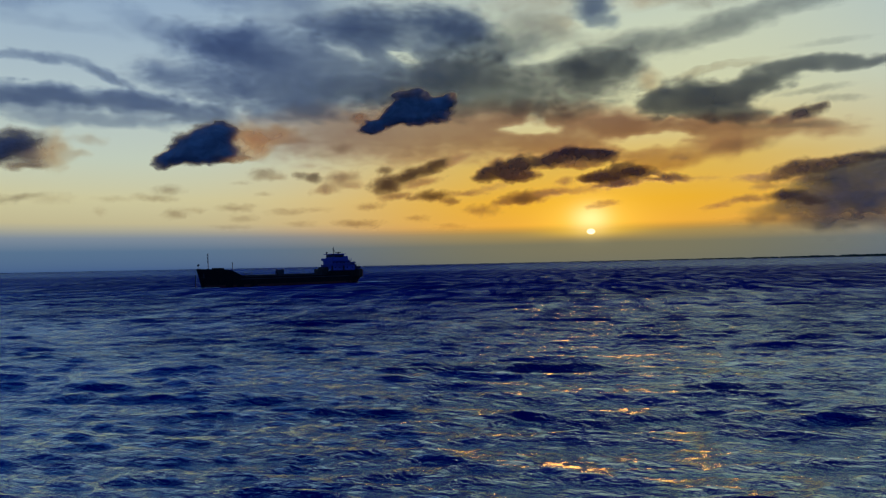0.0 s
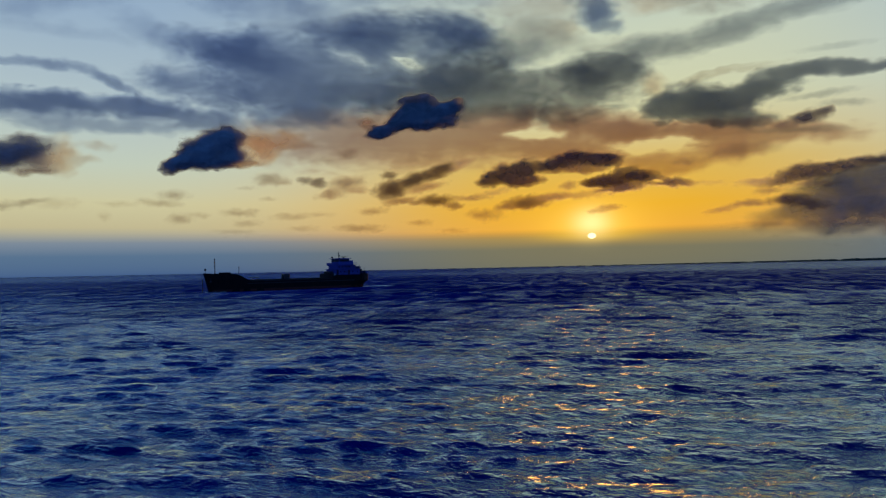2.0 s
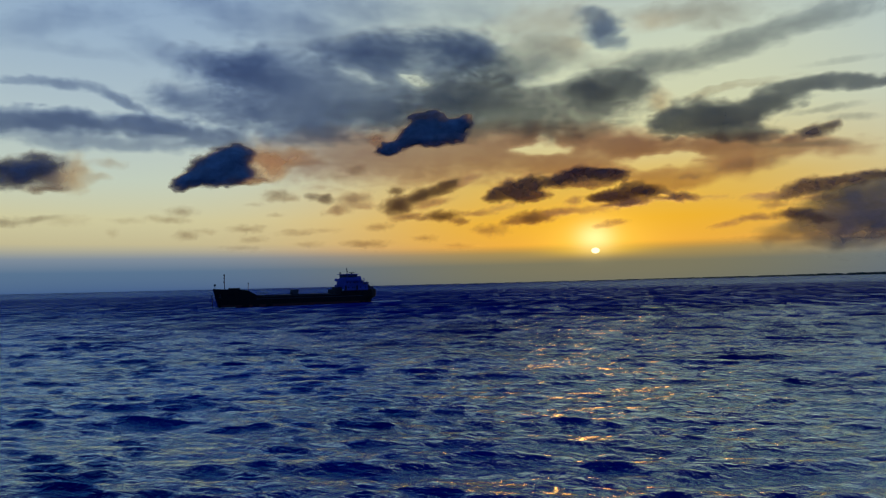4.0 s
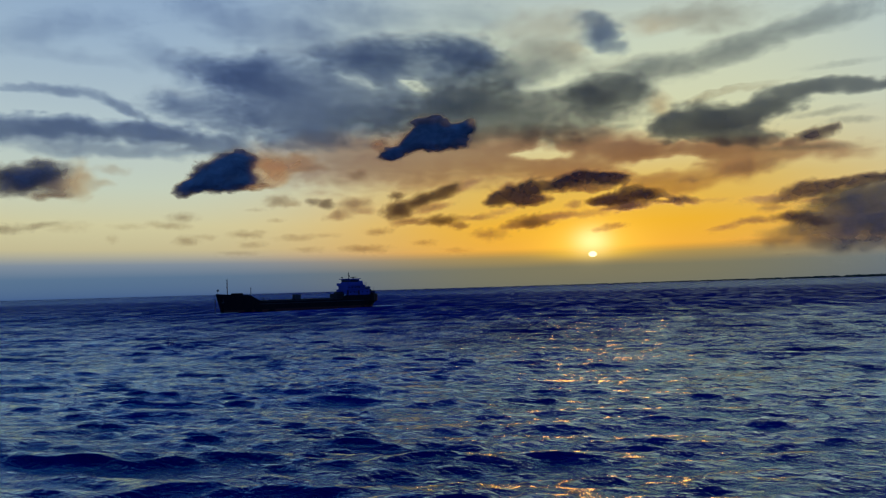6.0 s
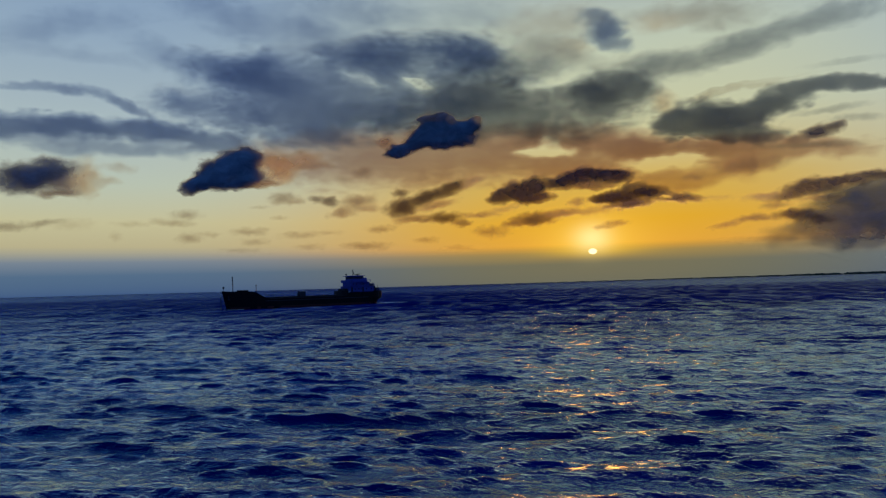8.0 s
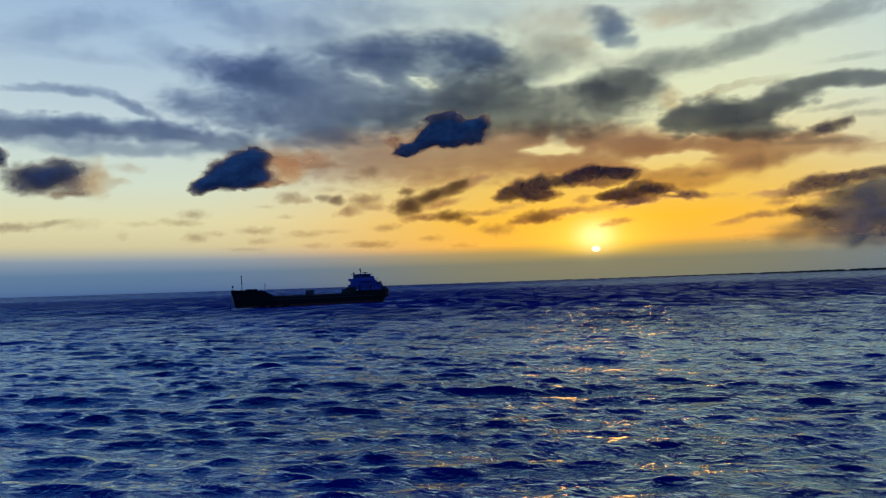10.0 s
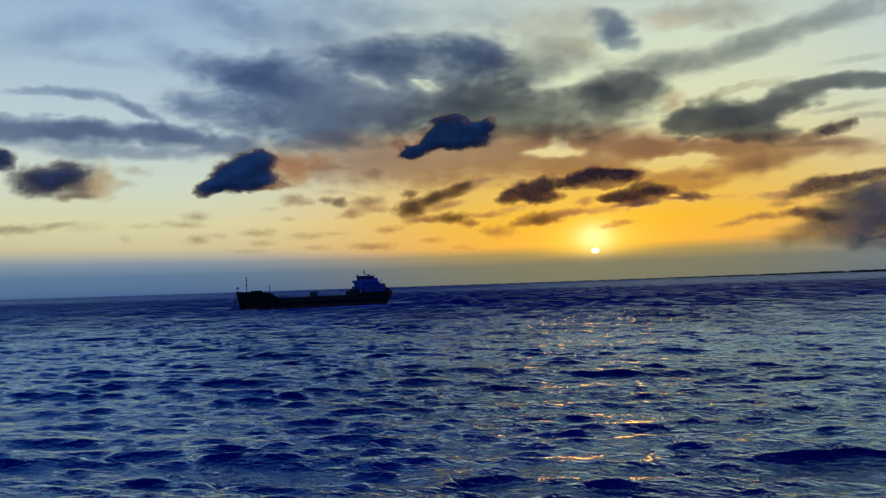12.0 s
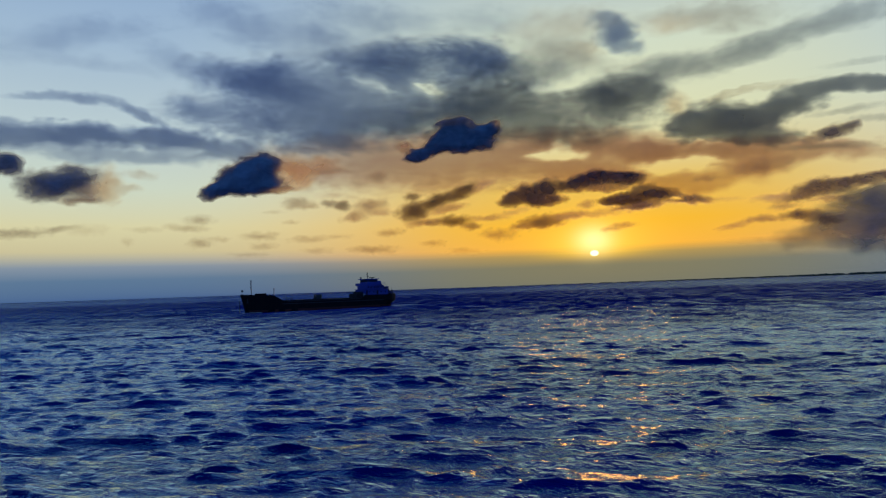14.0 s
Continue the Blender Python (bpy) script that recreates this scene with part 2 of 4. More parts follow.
_t.links.new(_n.ramp(_n.noise(_n.coord("Object"), 0.02, 4, 0.6), [(.3, (.05, .05, .035)), (.7, (.09, .08, .06))]), _p.inputs["Base Color"])
_p.inputs["Roughness"].default_value = 0.9

# ---- helpers for meshes ----


def finish(name, bm, mat, smooth=False):
    me = bpy.data.meshes.new(name)
    bm.normal_update()
    bm.to_mesh(me)
    bm.free()
    me.materials.append(mat)
    if smooth:
        me.polygons.foreach_set("use_smooth", [True] * len(me.polygons))
    return me


def part(name, bm, mat, parent, label="", smooth=False):
    ob = new(name, finish(name, bm, mat, smooth))
    ob.parent = parent
    if label:
        ob["label"] = label
    return ob


def box(x0, x1, y0, y1, z0, z1, bevel=0.05, taper=0.0):
    """A bevelled block; taper draws the top in along x."""
    bm = bmesh.new()
    bmesh.ops.create_cube(bm, size=1)
    for v in bm.verts:
        top = v.co.z > 0
        v.co = ((x0 + x1) / 2 + v.co.x * (x1 - x0 - (taper if top else 0)), (y0 + y1) / 2 + v.co.y * (y1 - y0), z1 if top else z0)
    if bevel:
        bmesh.ops.bevel(bm, geom=bm.edges[:], offset=bevel, segments=2, affect="EDGES")
    return bm


def rod(a, b, r0, r1=None, seg=10):
    """A tapered round bar from a to b."""
    a, b = Vector(a), Vector(b)
    bm = bmesh.new()
    bmesh.ops.create_cone(bm, cap_ends=True, segments=seg, radius1=r0, radius2=r0 if r1 is None else r1, depth=(b - a).length)
    bmesh.ops.transform(bm, matrix=Matrix.Translation((a + b) / 2) @ (b - a).to_track_quat("Z", "Y").to_matrix().to_4x4(), verts=bm.verts)
    return bm


def grid_mesh(name, co, nx, ny, mat):
    """A smooth sheet of nx by ny points, as one mesh."""
    me = bpy.data.meshes.new(name)
    ii = np.arange(ny - 1)[:, None] * nx + np.arange(nx - 1)[None, :]
    quads = np.stack([ii, ii + 1, ii + nx + 1, ii + nx], -1).reshape(-1, 4)
    me.vertices.add(len(co))
    me.vertices.foreach_set("co", co.astype(np.float32).ravel())
    me.loops.add(quads.size)
    me.loops.foreach_set("vertex_index", quads.ravel().astype(np.int32))
    me.polygons.add(len(quads))
    me.polygons.foreach_set("loop_start", np.arange(len(quads), dtype=np.int32) * 4)
    me.polygons.foreach_set("use_smooth", np.ones(len(quads), bool))
    me.update(calc_edges=True)
    me.materials.append(mat)
    return me


# ---- the sea ----
WAVE_SPEED = Vector((2.1, 2.13, 0.0))


def sea():
    """One sheet to the horizon, finest where it passes the camera; choppy wind waves."""
    rng = np.random.default_rng(7)
    core = np.linspace(-1, 1, 950)
    tail = 1 + np.geomspace(0.02, 60, 26)
    s = np.concatenate([-tail[::-1], core, tail]).astype(np.float32)
    ahead = [-14.0]
    while ahead[-1] < 4960:
        y = ahead[-1]
        ahead.append(y + (max(0.13, 0.0032 * (y + 6)) if y < 150 else 0.0055 * y - 0.32))
    back = -14 - np.geomspace(0.3, 4900, 30)[::-1]
    ys = np.concatenate([back, np.array(ahead)]).astype(np.float32)
    west = 62 + 1.10 * np.maximum(ys, -14)
    east = 50 + 0.46 * np.maximum(ys, -14)
    X = np.where(s[None, :] < 0, s[None, :] * west[:, None], s[None, :] * east[:, None])
    X = np.clip(X, -4950, 4950)
    Y = np.repeat(ys[:, None], len(s), 1)
    step_y = np.gradient(ys)[:, None]
    step_x = np.abs(np.gradient(X, axis=1)) + 1e-6
    Z, DX, DY = np.zeros_like(X), np.zeros_like(X), np.zeros_like(X)
    count = 150
    for i in range(count):
        lam = 0.34 * (10 / 0.34) ** ((i + rng.random()) / count)
        spread = 0.15 + 0.08 * min(1, (1.2 / lam) ** 1.5)
        ang = math.pi / 2 + 0.12 + rng.normal() * spread
        k = 2 * math.pi / lam
        kx, ky = k * math.cos(ang), k * math.sin(ang)
        slope = 0.046 * math.exp(-(math.log(lam / 3.8) / 0.55) ** 2) + 0.085 * math.exp(-(math.log(lam / 1.0) / 0.6) ** 2)
        amp = slope / k
        chop = 0.8 if lam > 2.5 else 0.62
        fade = np.clip((lam / 2 - step_y) / lam * 5, 0, 1) * np.clip((lam / 2 - step_x) / lam * 5, 0, 1)
        ph = kx * X + ky * Y + rng.random() * 2 * math.pi
        c, sn = np.cos(ph), np.sin(ph)
        a = amp * fade
        Z += a * c
        DX -= chop * a * sn * kx / k
        DY -= chop * a * sn * ky / k
    co = np.stack([X + DX, Y + DY, Z], -1).reshape(-1, 3)
    me = grid_mesh("water", co, len(s), len(ys), WATER)
    lost = np.clip((np.maximum(step_y, step_x * 0.5) - 0.2) / 5.0, 0, 1) ** 0.45
    me.attributes.new("unresolved", "FLOAT", "POINT").data.foreach_set("value", lost.astype(np.float32).ravel())
    ob = new("water", me)
    return tagged(ob, "dark blue choppy sea water with small wind waves", "sea", kind="structure")


water = sea()

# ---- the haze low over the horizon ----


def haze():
    """A long low sheet above the sea, clear at its top, added to dim the sun at sea level. The haze's grey is in the
    sky colours.
    """
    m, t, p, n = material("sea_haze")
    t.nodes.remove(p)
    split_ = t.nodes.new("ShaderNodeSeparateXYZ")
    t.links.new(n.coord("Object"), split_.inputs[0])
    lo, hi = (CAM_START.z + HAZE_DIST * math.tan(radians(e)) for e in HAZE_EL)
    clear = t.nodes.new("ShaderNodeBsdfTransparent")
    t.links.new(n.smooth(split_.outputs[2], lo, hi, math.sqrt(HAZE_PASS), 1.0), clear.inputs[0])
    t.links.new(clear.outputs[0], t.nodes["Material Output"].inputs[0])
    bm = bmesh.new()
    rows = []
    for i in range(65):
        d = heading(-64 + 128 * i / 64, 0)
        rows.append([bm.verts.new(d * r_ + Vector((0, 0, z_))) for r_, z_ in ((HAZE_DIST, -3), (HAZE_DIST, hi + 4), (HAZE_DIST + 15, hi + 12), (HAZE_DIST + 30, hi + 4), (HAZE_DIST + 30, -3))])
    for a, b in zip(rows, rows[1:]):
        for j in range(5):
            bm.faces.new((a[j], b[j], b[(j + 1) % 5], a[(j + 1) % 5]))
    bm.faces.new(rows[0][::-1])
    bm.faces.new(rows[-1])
    ob = new("haze_dimmer", finish("haze_dimmer", bm, m, False))
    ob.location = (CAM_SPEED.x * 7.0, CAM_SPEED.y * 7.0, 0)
    return tagged(ob, "dimming sheet for the low grey-blue haze along the horizon", "haze", kind="structure")


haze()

# ---- clouds ----
CLOUDS = []


def vapour(name, label, az, el, blobs, softness, rim, scatter, dist, mat, group, rate):
    """A closed lens of vapour at an azimuth and elevation half way through the clip.
    Each blob: place, half width and height, tilt, optical depth (negative: a gap) and painted sunlit share."""
    deg = dist * math.pi / 180
    solid = [b for b in blobs if b[5] > 0]
    x0 = min(b[0] - 1.3 * max(b[2], b[3]) for b in solid)
    x1 = max(b[0] + 1.3 * max(b[2], b[3]) for b in solid)
    z0 = min(b[1] - 1.35 * b[3] - abs(math.sin(radians(b[4]))) * b[2] for b in solid) - 0.1
    z1 = max(b[1] + 1.35 * b[3] + abs(math.sin(radians(b[4]))) * b[2] for b in solid) + 0.1
    step = max(0.07, (x1 - x0) / 260)
    gx, gz = np.arange(x0, x1 + step, step), np.arange(z0, z1 + step, step)
    U, V = np.meshgrid(gx, gz)
    seed = Vector((az, el, 3.0))
    girth = sorted(b[3] for b in solid)[len(solid) // 2]
    f1 = 0.55 / girth

    def ripple(f, z):
        return np.array([[noise.noise_vector(Vector((u * f * 0.7, v * f, z)) + seed)[:2] for u in gx] for v in gz])

    wob = ripple(f1, 0.0) * girth * 0.27 + ripple(f1 * 2.3, 4.0) * girth * 0.22 + ripple(f1 * 5.0, 8.0) * girth * 0.11
    Uw, Vw = U + wob[..., 0] * 1.3, V + wob[..., 1]
    D, T, G, S = np.zeros_like(U), np.zeros_like(U), np.zeros_like(U), np.full_like(U, 1e-6)
    gap = np.ones_like(U)
    for bx, bz, rx, rz, rot, depth, lit in blobs:
        c, s_ = math.cos(radians(rot)), math.sin(radians(rot))
        p, q = (Uw - bx) * c + (Vw - bz) * s_, -(Uw - bx) * s_ + (Vw - bz) * c
        here = np.clip(1.12 - np.sqrt((p / rx) ** 2 + (q / rz) ** 2), 0, 1)
        if depth < 0:
            gap *= 1 + depth * np.clip(here * 1.6 - 0.1, 0, 1)
            continue
        D += here ** 3
        T += depth * here ** 3
        G += lit * here ** 3
        S += here ** 3
    T, G, D = T / S, G / S, np.clip(D ** (1 / 3), 0, 1) * gap
    # rim light painted in: upper or lower edges made warmer and thinner
    rise = -np.gradient(D, step, axis=0) * girth
    edge_lit = np.clip(rise if rim > 0 else -rise, 0, 1) * np.clip(1.25 - D * 1.9, 0, 1) * abs(rim) * 3.0
    G, T = np.clip(G + edge_lit, 0, 1), T * (1 - 0.72 * np.clip(edge_lit, 0, 1))
    edge = np.minimum.reduce([(U - x0), (x1 - U), (V - z0), (z1 - V)])
    D *= np.clip(edge / (3 * step), 0, 1)
    ny, nx = D.shape
    keep = D > 0.04
    thick = 0.06 * (z1 - z0) * D * deg
    thick = np.minimum(thick, 45 + 0.2 * thick)
    thick[~keep] = 0
    front = np.stack([U * deg, -thick, V * deg], -1).reshape(-1, 3)
    rear = np.stack([U * deg, thick, V * deg], -1).reshape(-1, 3)
    use = keep[:-1, :-1] | keep[1:, :-1] | keep[:-1, 1:] | keep[1:, 1:]
    jj, kk = np.nonzero(use)
    base = jj * nx + kk
    q1 = np.stack([base, base + 1, base + nx + 1, base + nx], -1)
    shift = np.where(keep.ravel(), nx * ny, 0)
    q2 = q1[:, ::-1] + shift[q1[:, ::-1]]
    me = bpy.data.meshes.new(name)
    quads = np.concatenate([q1, q2])
    used, inv = np.unique(quads, return_inverse=True)
    allco = np.concatenate([front, rear])[used]
    me.from_pydata(allco.tolist(), [], inv.reshape(-1, 4).tolist())
    me.polygons.foreach_set("use_smooth", [True] * len(me.polygons))
    for key, vals in (("vapour_amount", np.tile(D.ravel(), 2)[used]), ("vapour_depth", np.tile(T.ravel(), 2)[used]),
                      ("vapour_sunlit", np.tile(G.ravel(), 2)[used]), ("vapour_softness", np.full(len(used), softness)),
                      ("vapour_scatter", np.full(len(used), scatter))):
        me.attributes.new(key, "FLOAT", "POINT").data.foreach_set("value", vals.astype(np.float32))
    me.materials.append(mat)
    ob = tagged(new(name, me), label, "cloud", group)
    CLOUDS.append((ob, az, el, dist, rate))
    return ob


def cumulus(label, az, el, blobs, softness, rim, scatter):
    dist = min(4400, 520 / math.sin(radians(max(el, 1)))) - 8 * (len(CLOUDS) % 7)
    rate = (0.0172 * el * (1 - 0.013 * az), -0.0019 * el)
    return vapour("cumulus_cloud", label, az, el, blobs, softness, rim, scatter, dist, CUMULUS, "drifting evening cumulus clouds", rate)


def cloud_bank(label, az, el, blobs, softness, rim, scatter, mat=BANK):
    return vapour("cloud_bank", label, az, el, blobs, softness, rim, scatter, 4460 - 16 * (len(CLOUDS) % 9), mat, "high cloud banks", (0.15, -0.03))


cloud_bank("wide slate-blue bank of layered evening cloud", -22.23, 17.03, [(2.81, -0.25, 17.27, 4.28, 1, 0.99, 0), (-5.83, 0.37, 8.43, 2.71, -12, 1.8, 0), (4.28, 2.06, 7.12, 2.96, 9, 1.89, 0), (11.51, 2.76, 5.62, 2.75, -3, 1.89, 0), (-0.49, -2.63, 15.57, 3.00, 2, 1.44, 0), (-11.35, -2.12, 4.31, 1.46, -8, 0.99, 0), (6.67, -0.26, 1.89, 0.73, -14, -0.8, 0), (2.59, 0.22, 2.77, 0.53, -22, -0.5, 0)], 0.9, 0.1, 0.2)
cloud_bank("slate-grey cloud bank above the sunset", -4.31, 14.86, [(-3.21, 0.41, 10.83, 3.15, -5, 1.53, 0), (5.30, 0.44, 5.60, 2.61, -5, 2.07, 0), (-0.48, -1.56, 11.10, 2.17, -4, 1.26, 0), (7.79, 1.17, 2.65, 1.39, -5, 1.44, 0), (-9.97, -0.51, 9.79, 1.95, -4, 0.72, 0), (1.06, 2.11, 2.75, 1.05, 3, -0.8, 0)], 0.9, -0.1, 0.15, GREY)
cloud_bank("warm tan veil of thin sunlit cloud", -0.97, 10.42, [(-13.69, 0.74, 21.34, 3.59, -2, 0.94, 0), (-16.74, 1.83, 12.49, 2.43, -3, 0.98, 0), (-3.85, 1.30, 11.33, 2.50, -5, 1.23, 0), (3.90, 0.40, 9.33, 1.86, -9, 1.39, 0), (11.61, -0.22, 7.47, 1.44, -2, 1.23, 0), (-24.24, 2.21, 8.27, 2.08, -4, 0.49, 0), (12.36, -1.62, 3.50, 1.25, 4, 0.98, 0.15), (17.27, -0.66, 6.72, 1.23, -1, 0.82, 0), (-0.69, -1.04, 10.10, 1.23, -4, 0.98, 0), (7.26, -2.35, 6.87, 1.00, -4, 0.74, 0.1), (-3.03, 0.66, 3.09, 0.57, -1, -0.95, 0), (-2.34, 1.46, 1.05, 1.03, -35, -0.6, 0), (6.68, -0.88, 4.32, 0.64, -2, -1, 0)], 0.8, -0.12, 0.12, VEIL)
cloud_bank("dark grey wedge of cloud with a trailing tip", 13.15, 12.80, [(-3.31, -0.41, 4.79, 2.03, -8, 2.07, 0), (-5.80, -0.51, 2.93, 1.55, 1, 1.62, 0), (0.27, 0.19, 4.12, 1.22, 5, 1.71, 0), (3.11, 1.26, 3.75, 0.89, 2, 1.35, 0), (6.44, 1.11, 3.39, 0.82, -5, 1.17, 0), (-1.58, -1.80, 4.69, 0.96, -5, 1.35, 0)], 0.65, 0.1, 0.22, GREY)
cloud_bank("long flat blue-grey cloud bank", -40.98, 12.11, [(-1.24, 0.42, 8.56, 1.36, 4, 1.35, 0), (6.27, 0.34, 6.32, 1.29, -4, 1.17, 0), (-5.85, 0.24, 4.77, 1.39, 4, 0.99, 0), (1.79, -0.93, 9.78, 0.88, 1, 0.54, 0), (9.30, -0.01, 4.43, 1.13, -5, 0.81, 0), (-8.17, -0.06, 3.91, 1.20, 4, 1.08, 0)], 0.8, 0, 0.28)
cloud_bank("thin curved streak of grey-blue cloud", -42.31, 15.02, [(-0.30, 0.26, 4.36, 0.55, 0, 0.68, 0), (3.66, -0.40, 3.66, 0.58, -23, 0.68, 0), (-3.13, 0.12, 2.79, 0.33, 9, 0.32, 0)], 0.9, 0, 0.25)
cloud_bank("faint blue veil of high cloud", -29.15, 20.71, [(0.02, 0.91, 8.03, 2.32, -13, 0.42, 0), (6.19, 0.18, 6.24, 2.21, -17, 0.5, 0), (-5.04, -2.32, 4.82, 1.52, -19, 0.32, 0), (-13.21, -0.67, 8.33, 1.68, 11, 0.3, 0), (9.03, 2.51, 9.35, 1.93, -2, 0.36, 0), (-12.09, -2.72, 9.04, 0.77, -1, 0.18, 0), (19.39, 2.80, 6.33, 1.99, 10, 0.25, 0)], 1.1, 0, 0.3)
cloud_bank("ragged blue cloud patch high up", 1.54, 20.29, [(0.02, 0.06, 2.14, 1.65, 3, 1.25, 0), (0.90, -1.24, 1.63, 1.08, -7, 0.8, 0), (-0.93, 1.20, 1.75, 1.00, -8, 0.7, 0)], 0.9, 0.2, 0.3)
cloud_bank("pale wispy streak of high cloud", 5.44, 18.30, [(0.50, -1.42, 7.39, 1.71, 3, 0.85, 0), (6.18, -0.49, 7.61, 1.49, 10, 0.8, 0), (11.85, 0.72, 6.36, 1.35, 10, 0.6, 0), (-7.26, 1.00, 7.45, 2.04, -15, 0.8, 0.25), (-10.58, 0.06, 5.74, 1.91, -8, 0.9, 0), (3.15, 2.32, 7.62, 1.60, -3, 0.7, 0.35), (-7.62, 3.42, 6.91, 1.90, -5, 0.5, 0.5), (0.67, 2.06, 4.95, 1.00, -1, 0.8, 0.8), (-5.45, 0.96, 4.09, 0.74, -13, 0.7, 0.8), (5.21, -3.90, 5.78, 0.43, 8, 0.6, 0.5), (0.35, -4.39, 1.48, 1.43, 37, 0.8, 0.75), (-3.22, 1.09, 2.67, 2.05, 2, -0.8, 0)], 0.95, 0.15, 0.25, GREY)
cloud_bank("broad soft dark blue rain cloud", 18.92, 4.46, [(0.12, 0.92, 3.93, 2.05, 4, 1.6, 0), (1.72, -0.56, 4.94, 2.88, -5, 1.7, 0), (-1.72, -0.57, 3.56, 2.08, -5, 1.1, 0), (-3.22, -1.42, 4.40, 1.43, -4, 0.7, 0), (2.83, 1.53, 3.23, 1.82, -6, 1.4, 0)], 0.95, 0.1, 0.75, GREY)
cloud_bank("thin grey streaks of high cloud", 18.17, 12.13, [(-0.13, -0.03, 3.44, 0.37, 2, 0.41, 0), (-2.05, -2.43, 5.41, 0.42, -5, 0.45, 0), (1.36, -0.89, 2.35, 0.40, -5, 0.36, 0), (0.75, 3.31, 3.74, 0.37, -2, 0.23, 0)], 1, 0.1, 0.2, GREY)
cumulus("dark blue cumulus with a sunlit upper rim", -13.14, 13.02, [(-0.36, 0.06, 2.63, 1.74, 12, 4.5, 0), (-1.43, -0.58, 2.22, 1.17, 22, 4.5, 0), (1.65, 0.07, 2.32, 1.17, 6, 4.5, 0), (3.00, 0.55, 1.01, 0.97, 28, 4.2, 0), (-3.22, -1.42, 1.82, 0.77, 16, 3.8, 0), (0.37, -0.93, 3.33, 0.82, 2, 3.6, 0), (3.40, 0.97, 0.71, 0.82, -2, 2.25, 0.8), (-4.44, -0.79, 1.01, 0.66, -2, 1.5, 0.85), (-0.27, 1.21, 2.02, 0.72, 2, 3, 0.15), (1.29, 0.86, 0.81, 0.61, -2, 2.6, 0.3)], 0.72, 1.2, 0.75)
cumulus("dark blue cumulus with a pink sunlit flank", -28.17, 9.78, [(-2.59, -0.05, 3.42, 1.75, 19, 4.5, 0), (-1.06, 0.89, 2.21, 1.48, 11, 4.5, 0), (-4.50, -1.03, 2.14, 0.92, 17, 4, 0), (-1.18, -0.74, 2.38, 0.99, 4, 3.5, 0), (1.42, 0.45, 2.23, 1.71, -4, 1.875, 1), (3.23, 0.94, 2.48, 1.11, 7, 1.125, 0.95), (0.39, -0.97, 1.93, 0.60, 6, 1.5, 0.8), (4.58, 0.57, 1.71, 0.41, 7, 0.625, 0.9)], 0.648, 0.3, 0.9)
cumulus("soft blue cumulus with a pink sunlit flank", -42.02, 8.70, [(-2.89, -0.08, 2.98, 1.50, 7, 2.2, 0), (-1.51, 0.53, 2.35, 1.52, 7, 2.2, 0), (-0.33, -0.19, 1.59, 1.45, 2, 1.4, 0.3), (0.66, 0.02, 1.54, 2.11, 2, 1.375, 0.9), (2.16, -0.22, 1.42, 0.56, 2, 0.625, 0.8), (2.84, 1.12, 1.90, 0.47, 3, 0.375, 0.7), (-0.71, -1.14, 1.98, 0.63, 2, 1.4, 0.4)], 0.99, 0.15, 0.95)
cumulus("small dark blue cumulus", -48.67, 10.03, [(0.70, 0.05, 1.29, 1.20, 4, 2.4, 0), (-0.69, -0.05, 1.73, 1.44, 4, 2.4, 0)], 0.9, 0.15, 0.95)
cumulus("dark brown cumulus beside the sun's glow", -5.85, 7.70, [(-0.19, 0.07, 2.61, 1.48, 3, 2.7, 0), (1.12, 0.72, 1.70, 1.12, 3, 2.6, 0), (-1.77, -0.33, 1.51, 0.92, 7, 2.2, 0), (0.83, -0.46, 2.30, 0.71, 1, 2.6, 0.2)], 0.756, 0.45, 0.252)
cumulus("dark brown flat-based cumulus above the sun", -0.11, 8.43, [(0.22, 0.34, 3.18, 1.00, -0, 2.9, 0), (-1.91, 0.02, 2.15, 0.91, 2, 2.7, 0), (1.84, 0.17, 1.90, 0.79, -4, 2.5, 0), (-0.18, -0.53, 3.38, 0.50, -2, 1.6, 0.4)], 0.756, 0.4, 0.252)
cumulus("dark ragged cumulus lit orange from below", 3.41, 6.68, [(-1.26, 0.13, 2.61, 0.79, 0, 2.7, 0), (0.62, 0.46, 2.56, 0.88, -4, 2.8, 0), (-0.40, -0.49, 2.53, 0.54, 4, 2.6, 0.3), (3.33, -0.20, 2.53, 0.58, -6, 2.2, 0.25), (-2.39, 0.11, 1.73, 0.60, 4, 2.4, 0), (2.47, -0.05, 0.64, 0.24, -4, -0.6, 0)], 0.81, -0.55, 0.24)
cumulus("small brown cumulus close to the sun", -4.75, 5.36, [(-0.08, -0.01, 2.80, 0.87, 4, 1.9, 0.15), (-1.76, -0.32, 1.51, 0.46, 7, 1.2, 0.3), (1.82, 0.32, 2.48, 0.46, 5, 1, 0.5)], 0.9, -0.5, 0.14)
cumulus("thin orange-brown shred of cloud", -0.25, 5.89, [(-0.81, -0.07, 4.15, 0.55, -1, 0.765, 0.45), (0.80, 0.07, 1.93, 0.38, 1, 0.595, 0.5)], 1.08, -0.3, 0.105)
cumulus("thin orange-brown shred of cloud", -1.30, 6.60, [(0.00, 0.00, 1.17, 0.55, 5, 1.02, 0.4)], 1.08, -0.3, 0.105)
cumulus("thin orange-brown shred of cloud", 1.16, 4.54, [(0.53, 0.09, 1.62, 0.55, 5, 0.935, 0.4), (-0.53, -0.09, 0.96, 0.33, 1, 0.595, 0.4)], 1.08, -0.3, 0.105)
cumulus("small brown shred of cloud", -8.52, 4.40, [(-0.00, -0.00, 2.24, 0.68, -2, 0.85, 0.3)], 1.08, -0.2, 0.1225)
